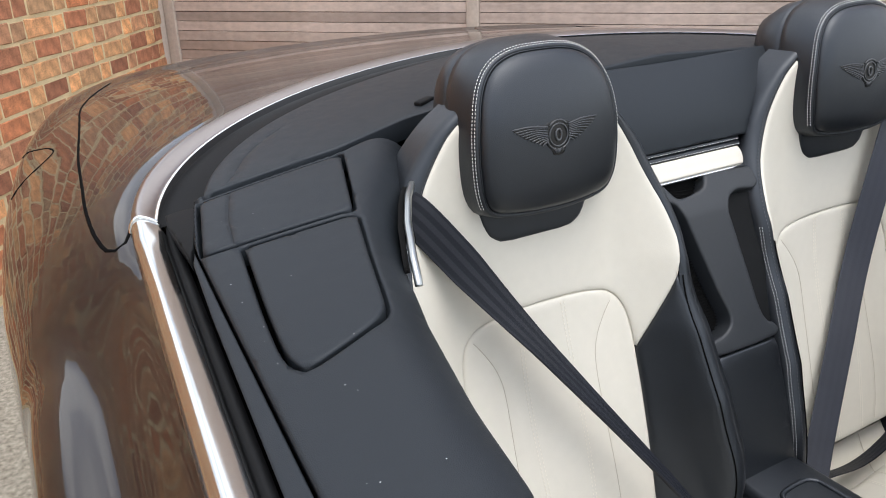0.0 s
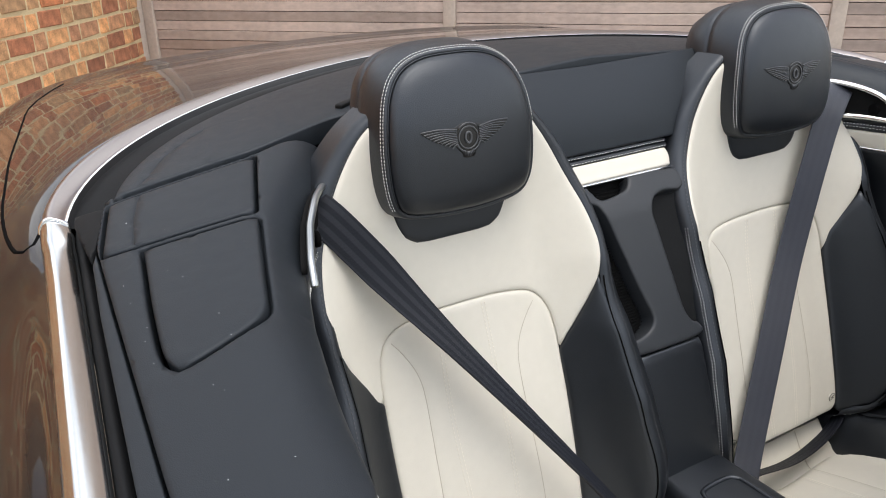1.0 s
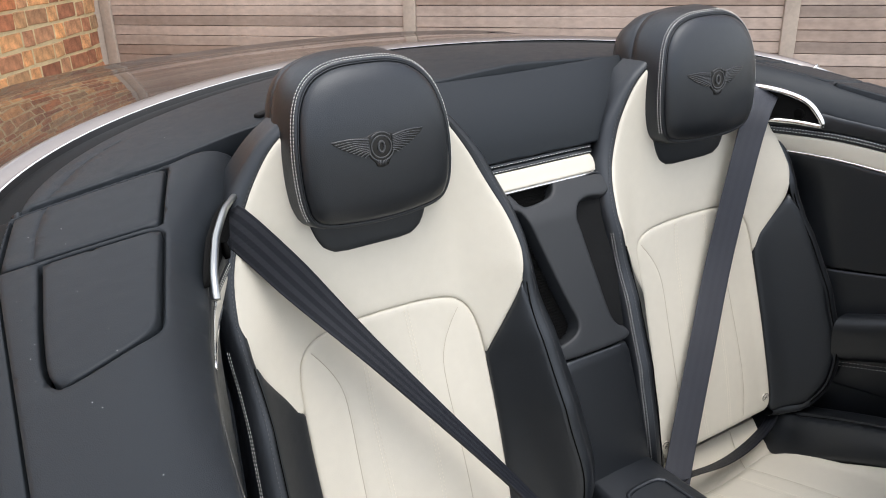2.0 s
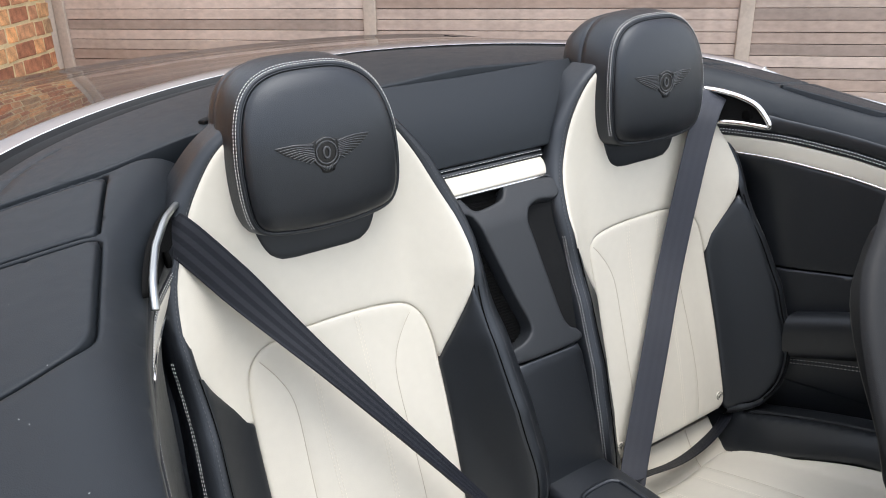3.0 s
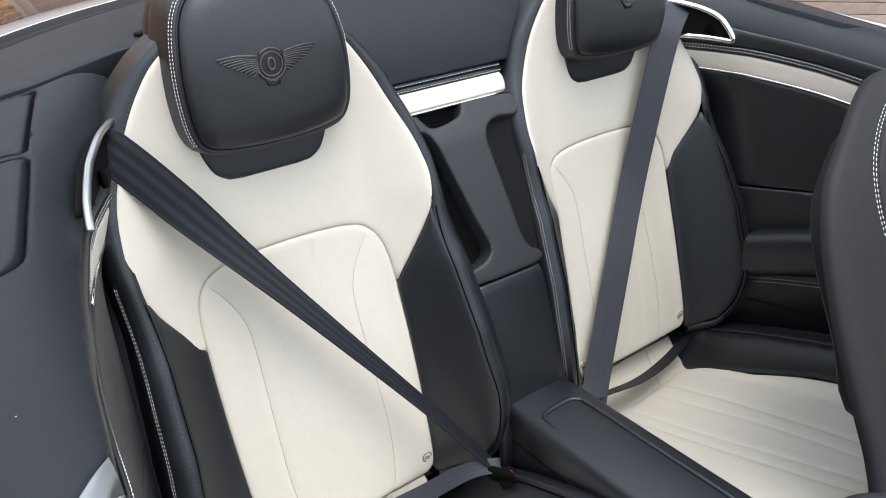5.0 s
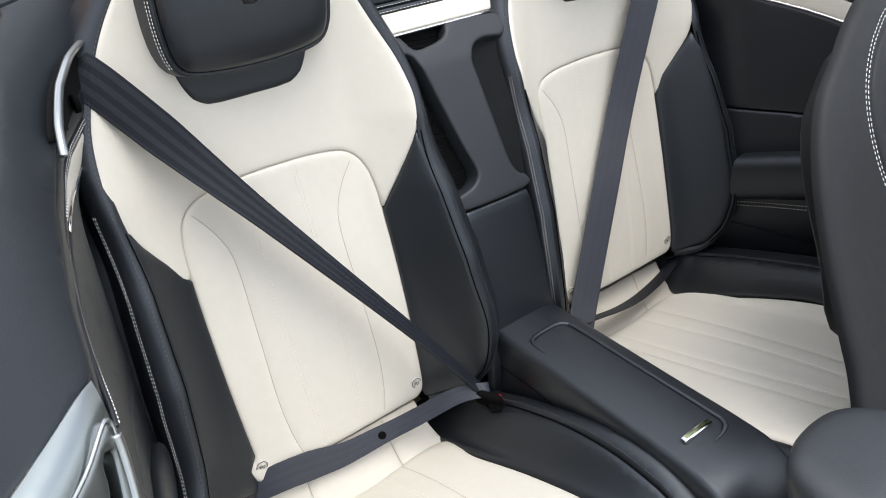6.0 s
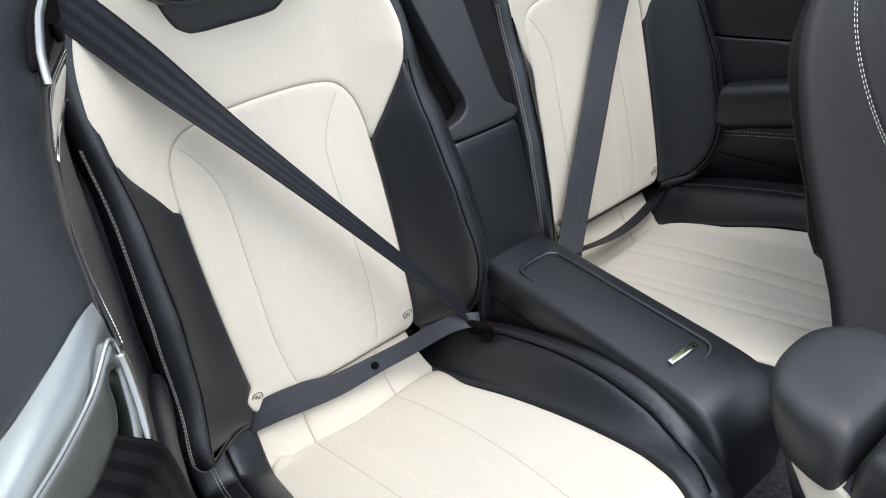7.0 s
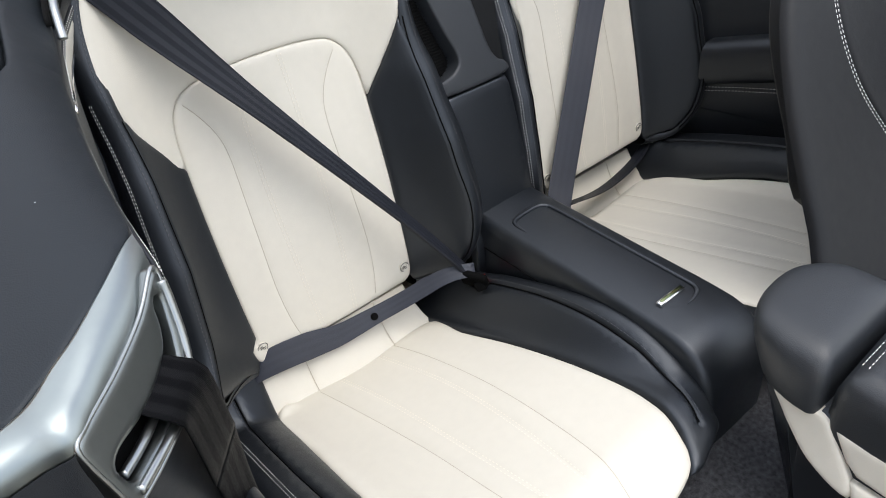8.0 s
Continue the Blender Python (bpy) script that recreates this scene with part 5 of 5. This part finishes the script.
run = bent([(0.545, 0.075, 1.015), (0.505, 0.035, 1.020), (0.458, 0.012, 0.994), (0.425, 0.004, 0.925), (0.352, -0.018, 0.740), (0.274, -0.060, 0.600), (0.190, -0.106, 0.450), (0.150, -0.132, 0.395), (0.13, -0.145, 0.36)])
# one belt: lit webbing on the shoulder strap, darker on the lap
part("shoulder_strap", ribbon(run, belt_across(run, [(0.6, -0.5, -0.4), (0.80, -0.45, -0.3), (0.80, -0.5, -0.3), (0.80, -0.5, -0.3), (0.80, -0.5, -0.3)]), 0.049), LITWEB, belt2, "woven grey shoulder strap")
lap = bent([(0.150, -0.128, 0.402), (0.19, -0.117, 0.391), (0.284, -0.110, 0.368), (0.354, -0.103, 0.362), (0.42, -0.094, 0.368), (0.469, -0.082, 0.377), (0.50, -0.065, 0.385)])
part("lap_strap", ribbon(lap, belt_across(lap, [(0, -0.85, 0.5), (0, -0.9, 0.45), (0, -0.92, 0.4), (-0.2, -0.85, 0.45)]), np.linspace(0.036, 0.030, len(lap))), WEB, belt2, "lap strap seen on edge, in the shaded webbing")

# --- front seat back ---
MATT = mat("matt_black_leather", (0.0086, 0.0093, 0.0107), 0.57, vary=0.12, scale=5, bump=0.3, bump_scale=900, spec=0.34)
fseat = thing("front_seat_unit", "black leather front seat backrest with white double stitching", "car seat")


def fs(u, v):
    return np.stack([u, -0.60 + 0.55 * (v - 0.55) + 0.03 * np.clip((u - 0.5) / 0.1, 0, 1) ** 2 * -1, v], 1)


fo = catmull([(0.147, 0.42), (0.158, 0.586), (0.172, 0.70), (0.184, 0.754), (0.199, 0.80), (0.221, 0.843), (0.254, 0.882), (0.310, 0.918), (0.356, 0.948), (0.42, 0.975), (0.50, 0.972), (0.57, 0.93), (0.615, 0.84), (0.635, 0.7), (0.635, 0.55), (0.60, 0.42)], True, 5)
part("seat_back", panel(fo, fs, 0.012, 0.03, 0.016, 0.008), MATT, fseat)
c0 = fo.mean(0)
part("seat_shell", panel(c0 + (fo - c0) * 0.58, lambda u, v: fs(u, v) + np.array([0, 0.07, 0]), 0.010, 0.03, 0.03, 0.05, flip=True), MATT, fseat, "black rear shell of the backrest")
fin = catmull([(0.43, 0.55), (0.385, 0.632), (0.343, 0.705), (0.328, 0.75), (0.323, 0.80), (0.331, 0.845), (0.352, 0.882), (0.393, 0.918), (0.45, 0.94), (0.52, 0.90), (0.56, 0.78), (0.56, 0.6), (0.50, 0.53)], True, 5)
part("back_inset", panel(fin, lambda u, v: fs(u, v) - np.array([0, 0.010, 0]), 0.008, 0.012, 0.016, 0.012), MATT, fseat, "raised inset in the seat back")
c = fin.mean(0)
line, nn = lift([tuple(p + (p - c) / np.linalg.norm(p - c) * 0.007) for p in fin], fs, 0.0128)
part("stitching", dashes(line, nn, 0.0045, 0.0028, 0.0007, twin=0.006), THREAD, fseat, "double row of white stitching")
pocket_line = catmull([(0.395, 0.66), (0.44, 0.655), (0.50, 0.64), (0.55, 0.63)], n=6)
part("pocket_seam", tube(lift(pocket_line, fs, 0.0185)[0], 0.0018, 6), MATT, fseat)
part("seat_base", box(0.16, 0.62, -1.2, -0.66, 0.22, 0.42, 0.05, 4), MATT, fseat)

# --- front armrest box ---
arm = thing("armrest_box", "black leather and cream armrest box between front seats", "armrest")


def pad_top(z0, sag=0.0):
    return lambda u, v: np.stack([u, v, z0 - sag * (u / 0.1) ** 2], 1)


lid = catmull([(-0.086, -0.727), (-0.099, -0.720), (-0.1035, -0.705), (-0.104, -0.685), (-0.102, -0.655), (-0.086, -0.618), (-0.040, -0.600), (0.02, -0.600), (0.06, -0.618), (0.088, -0.65), (0.094, -0.70), (0.092, -0.715), (0.080, -0.727), (0.02, -0.728)], True, 5)


def sloped(outline, rings, lean, y0):
    """A padded block out of rings (inset, z) of one outline, its rear face leaning forwards towards the bottom."""
    base = even(outline, 0.008, True)
    verts, faces, n = [], [], len(base)
    zt, mid = max(z for _, z in rings), (base.min(0) + base.max(0)) / 2
    for inset, z in rings:
        for x, y in mid + (base - mid) * (1 - inset / 0.11):
            verts.append((x, y - lean * (zt - z) * float(ramp01((y - y0) / 0.08)), z))
    for j in range(len(rings) - 1):
        for i in range(n):
            k = (i + 1) % n
            faces.append((j * n + i, j * n + k, (j + 1) * n + k, (j + 1) * n + i))
    faces.append(tuple((len(rings) - 1) * n + i for i in range(n)))
    me = mesh_from("sloped", verts, faces)
    bm = bmesh.new()
    bm.from_mesh(me)
    bmesh.ops.recalc_face_normals(bm, faces=bm.faces[:])
    bm.to_mesh(me)
    bm.free()
    return me


# deck leather in a lighter copy, for the sky light on the armrest
ARM_LIT = mat("lit_armrest_leather", (0.0190, 0.0220, 0.0260), 0.46, vary=0.10, scale=4, bump=0.22, bump_scale=900, spec=0.6)
part("armrest_lid", sloped(lid, [(0.002, 0.557), (0.000, 0.565), (0.0, 0.585), (0.0010, 0.599), (0.0032, 0.610), (0.0070, 0.619), (0.0125, 0.626), (0.020, 0.6310), (0.030, 0.6345), (0.044, 0.6365), (0.065, 0.6375), (0.095, 0.638)], 0.5, -0.74), ARM_LIT, arm, "padded grey-black leather lid")
pad_ = [(-0.099, -1.15), (-0.100, -0.79), (-0.098, -0.748), (-0.088, -0.736), (0.02, -0.7335), (0.085, -0.736), (0.10, -0.75), (0.10, -1.15)]
part("armrest_pad", panel(pad_, pad_top(0.598, 0.004), 0.034, 0.024, 0.008, 0.080), ARM_LIT, arm, "padded black leather armrest")
part("stitching", dashes(np.array([(-0.070, -0.750, 0.630), (0.085, -0.750, 0.630)]), (0, 0, 1), 0.0045, 0.0028, 0.0006, twin=0.007), THREAD, arm, "double row of white stitching")
def side_plane(x0):
    return lambda u, v: np.stack([x0 - 0.02 * np.clip((v - 0.56) / 0.1, -1, 0) ** 2, u, v], 1)


part("cream_side", panel(catmull([(-0.674, 0.562), (-0.692, 0.535), (-0.707, 0.518), (-0.729, 0.498), (-0.749, 0.487), (-0.772, 0.479), (-0.790, 0.477), (-0.794, 0.483), (-0.782, 0.503), (-0.766, 0.523), (-0.748, 0.545), (-0.738, 0.558), (-0.70, 0.565)], True, 4), side_plane(-0.0925), 0.004, 0.008, 0.01, 0.012, flip=True), CREAM, arm, "cream leather side of the lid")
part("cream_side", panel([(-0.752, 0.550), (-0.772, 0.520), (-0.79, 0.508), (-0.84, 0.505), (-1.12, 0.50), (-1.12, 0.550)], side_plane(-0.0935), 0.004, 0.008, 0.012, 0.012, flip=True), CREAM, arm, "cream leather side of the armrest")
part("cream_side", panel([(-0.786, 0.498), (-0.800, 0.470), (-0.82, 0.44), (-1.12, 0.43), (-1.12, 0.494), (-0.84, 0.499)], side_plane(-0.0935), 0.004, 0.008, 0.012, 0.012, flip=True), CREAM, arm, "lower cream leather side")
tun = catmull([(-0.088, -1.15), (-0.090, -0.74), (-0.086, -0.675), (-0.055, -0.640), (0.02, -0.648), (0.05, -0.655), (0.075, -0.70), (0.078, -1.15)], True, 4)
part("box_body", sloped(tun, [(0.0, 0.34), (0.0, 0.45), (0.0, 0.560)], 0.42, -0.74), BLACK, arm, "black body of the armrest box")
hump = catmull([(-0.26, 0.185), (-0.215, 0.22), (-0.175, 0.29), (-0.13, 0.335), (-0.07, 0.346), (0.0, 0.348), (0.07, 0.346), (0.13, 0.335), (0.175, 0.29), (0.215, 0.22), (0.26, 0.185)], n=4)
part("tunnel_carpet", sheet(lambda k, y: (hump[k][0], y, hump[k][1]), list(range(len(hump))), list(np.linspace(-1.6, -0.5, 12))), CARPET, car, "black pile carpet over the tunnel")

PLATE = mat("dark_satin_metal", (0.25, 0.268, 0.268), 0.34, metal=1.0, vary=0.03, scale=12)
BELTB = mat("black_webbing", (0.0034, 0.0035, 0.0042), 0.50, vary=0.15, scale=40, bump=0.3, bump_scale=1500, spec=0.3)
weave(BELTB, 0.05, 0.08)
CAPM = mat("satin_cap_metal", (0.34, 0.375, 0.372), 0.40, metal=1.0, vary=0.03, scale=12)

# --- bright pillar trim with the front belt's outlet ---
pillar = thing("pillar_trim", "satin aluminium pillar cap with a belt slot", "car trim")
TOPE = catmull([(-0.6435, -0.438, 0.944), (-0.656, -0.451, 0.9455), (-0.680, -0.476, 0.9435), (-0.708, -0.503, 0.940), (-0.728, -0.516, 0.936), (-0.746, -0.529, 0.932), (-0.766, -0.533, 0.927), (-0.80, -0.536, 0.922)], n=5)
GROOVE = catmull([(-0.6425, -0.455, 0.9215), (-0.658, -0.480, 0.9215), (-0.674, -0.501, 0.921), (-0.699, -0.526, 0.920), (-0.720, -0.547, 0.919), (-0.737, -0.562, 0.917), (-0.758, -0.557, 0.911), (-0.80, -0.556, 0.903)], n=5)
rows_ = [TOPE + (0, 0, -0.02), TOPE + (0, 0, -0.001), TOPE * 0.93 + GROOVE * 0.07 + (0, 0, 0.0005), TOPE * 0.60 + GROOVE * 0.40 + (0, 0, 0.0045), TOPE * 0.36 + GROOVE * 0.64 + (0, 0, 0.0065), TOPE * 0.22 + GROOVE * 0.78 + (0.0, 0, 0.0060), TOPE * 0.10 + GROOVE * 0.90 + (0.0, 0, 0.0035), GROOVE + (0, 0, -0.001), GROOVE + (0, 0.002, -0.010)]
part("cap", sheet(lambda i, k: rows_[k][i], list(range(len(TOPE))), list(range(len(rows_))), flip=True), CAPM, pillar, "curved satin aluminium cap")
NP = len(GROOVE)


PC, PN = np.array([-0.6818, -0.5223, 0.8866]), np.array([0.6506, -0.7056, 0.2808])
PA, PB = np.array([-0.7341, -0.6790, -0.0052]), np.array([0.1943, -0.2027, -0.9598])


def plate_surf(h=0.0):
    """The pillar's plate: u along it, v down it, h proud."""
    return lambda u, v: PC + np.outer(u, PA) + np.outer(v, PB) + PN * h


plate = catmull([(-0.056, -0.050), (-0.0618, -0.0488), (-0.0614, -0.0416), (-0.0527, -0.0211), (-0.0444, 0.0031), (-0.0365, 0.0199), (-0.0259, 0.0311), (-0.0003, 0.0325), (0.0305, 0.0325), (0.0523, 0.0310), (0.0650, 0.028), (0.0680, 0.018), (0.0690, 0.0), (0.0698, -0.0154), (0.0690, -0.0275), (0.0640, -0.0320), (0.0443, -0.0330), (0.0139, -0.0338), (-0.0262, -0.0391)], True, 4)
slot = catmull([(-0.0464, -0.0375), (-0.0502, -0.0355), (-0.0495, -0.0294), (-0.0433, -0.0171), (-0.0365, -0.0051), (-0.0282, 0.0052), (-0.0123, 0.0151), (0.0085, 0.0205), (0.0284, 0.0207), (0.0479, 0.0195), (0.0570, 0.0165), (0.0600, 0.0071), (0.0600, 0.0010), (0.0550, -0.0033), (0.0449, -0.0039), (0.0247, -0.0010), (0.0042, -0.0015), (-0.0174, -0.0067), (-0.0275, -0.0119), (-0.0357, -0.0221), (-0.0403, -0.0330)], True, 4)
part("belt_plate", panel(plate, plate_surf(), 0.0022, 0.004, 0.005, 0.014, holes=[slot], flip=float(np.dot(np.cross(PA, PB), PN)) < 0), PLATE, pillar, "satin plate with the belt slot")
# black sheet behind the plate, giving the slot its shade
part("slot_shade_sheet", panel(plate * 0.97, plate_surf(-0.012), 0, 0.004, 0.012, 0.002, flip=float(np.dot(np.cross(PA, PB), PN)) < 0), DARK, pillar)
for line, r, h, mt in (([(-0.0590, -0.040), (-0.0545, -0.026), (-0.0437, -0.0015), (-0.0320, 0.0145), (-0.0138, 0.0245), (0.0103, 0.0262), (0.0354, 0.0255), (0.0590, 0.0235)], 0.0036, 0.002, SATIN), ([(-0.0086, 0.0108), (0.0171, 0.0145), (0.0372, 0.0146), (0.0550, 0.0128)], 0.0034, -0.005, SATIN)):
    q = catmull(line, n=6)
    part("slot_roller", tube(plate_surf(h)(q[:, 0], q[:, 1]), r, 10), mt, pillar, "polished roller along the slot")
rim_ = plate * 1.0
part("plate_lip", tube(plate_surf(0.0005)(rim_[:, 0], rim_[:, 1]), 0.0016, 8, True), SATIN, pillar, "rounded bright edge of the plate")
skirt_ = lambda k: np.array([(-0.6405, -0.457, 0.90), (-0.650, -0.510, 0.862), (-0.69, -0.547, 0.85), (-0.735, -0.585, 0.84), (-0.80, -0.60, 0.83)])[k]
part("pillar_foot", sheet(lambda k, v: skirt_(k) + np.array([0.006 * v - 0.012, 0.006 - 0.01 * v, -0.6 * v]), list(range(5)), [0, 0.1, 0.4, 1.0]), PLASTIC, pillar, "black trim below the plate")
part("pillar_front", sheet(lambda i, v: GROOVE[i] + np.array([0.004 * v, -0.012 * v, -0.006 - 0.34 * v]), list(range(NP - 12, NP)), [0, 0.03, 0.3, 1.0]), PLASTIC, pillar, "dark face below the cap")

belt3 = thing("seat_belt", "black front belt folded out of the pillar slot", "seat belt")
fp = lambda u, v, h: tuple(plate_surf(h)(np.array([u]), np.array([v]))[0])
run = bent([fp(0.001, -0.014, -0.006), fp(-0.001, -0.004, 0.000), fp(-0.004, 0.006, 0.009), fp(-0.009, 0.018, 0.013), fp(-0.013, 0.032, 0.009), fp(-0.015, 0.050, 0.004), (-0.655, -0.520, 0.80), (-0.650, -0.505, 0.76), (-0.648, -0.51, 0.68), (-0.64, -0.55, 0.55), (-0.63, -0.60, 0.40)])
ways = belt_across(run, [tuple(PA), tuple(PA), tuple(PA + 0.15 * PB), (-0.6, -0.8, 0.1), (-0.5, -0.85, 0.2), (-0.4, -0.9, 0.3)])
half_way = len(run) // 4
part("folded_strap", ribbon(run[:half_way + 1], ways[:half_way + 1], 0.047), BELTB, belt3, "black strap folded over the slot")
part("hanging_strap", ribbon(run[half_way:], ways[half_way:], 0.047), BELTB, belt3)


# --- shut lines of the bodywork: black rods for the shade in the gaps ---
def body_line(poly, name, r=0.0022, material=DARK, closed=False, label=""):
    p = even(on_body(catmull(poly, closed, 6)), 0.015, closed)
    part(name, tube(p - (0, 0, r * 0.6), r, 6, closed), material, car, label)


BOOT = [(17.5, 0.5), (16.5, 2.3), (16.0, 4.0), (16.2, 6.6), (17.8, 8.1), (20.6, 9.5), (24.0, 11.4), (28.4, 14.6), (32.0, 17.6), (34.4, 20.2), (37, 22.5)]
body_line(BOOT, "boot_shut_line_shade", 0.003)
body_line([(NB - 1 - a, b) for a, b in BOOT], "boot_shut_line_shade", 0.003)
body_line([(27.6, 22.5), (28.0, 20.0), (28.5, 18.3), (29.3, 17.6), (30.1, 19.0), (30.5, 22.0), (30.4, 24)], "fuel_flap_line_shade", 0.0022, DARK)

# --- bricks of the wall ---
BL = {0.215: [brick_mesh(0.215) for _ in range(4)], 0.1025: [brick_mesh(0.1025) for _ in range(4)]}
JOINT, COURSE = 0.0145, 0.0935
far_v, far_f = [], []
for row in range(0, 23):
    z = -0.02 + row * COURSE
    x = -0.06 - (0.164 if row % 2 else 0.0)
    k = row % 2
    while x < 8.9:
        length = 0.215 if k % 2 == 0 else 0.1025
        k += 1
        a, b = max(x, 0.004), x + length
        if b > 0.02:
            me = random.choice(BL[length])
            if x < 2.15 and 4 <= row <= 16:
                ob = part("brick", me, BRICK, wall)
                ob.matrix_local = pose(a, random.uniform(-0.003, 0.002), z, 0, random.uniform(-0.4, 0.4), 0) @ Matrix.Diagonal(((b - a) / length, 1, 1, 1))
            else:
                n = len(far_v)
                dy = random.uniform(-0.003, 0.002)
                far_v += [(a + v.co.x * (b - a) / length, v.co.y + dy, z + v.co.z) for v in me.vertices]
                far_f += [tuple(i + n for i in p.vertices) for p in me.polygons]
        x += length + JOINT
rest = mesh_from("brickwork", far_v, far_f, False)
ISLE = BRICK.copy()
nt = ISLE.node_tree
geo = nt.nodes.new("ShaderNodeNewGeometry")
for link in list(nt.links):
    if link.from_node.type == "OBJECT_INFO":
        target = link.to_socket
        nt.links.remove(link)
        nt.links.new(geo.outputs["Random Per Island"], target)
part("brickwork", rest, ISLE, wall, kind="stuff")
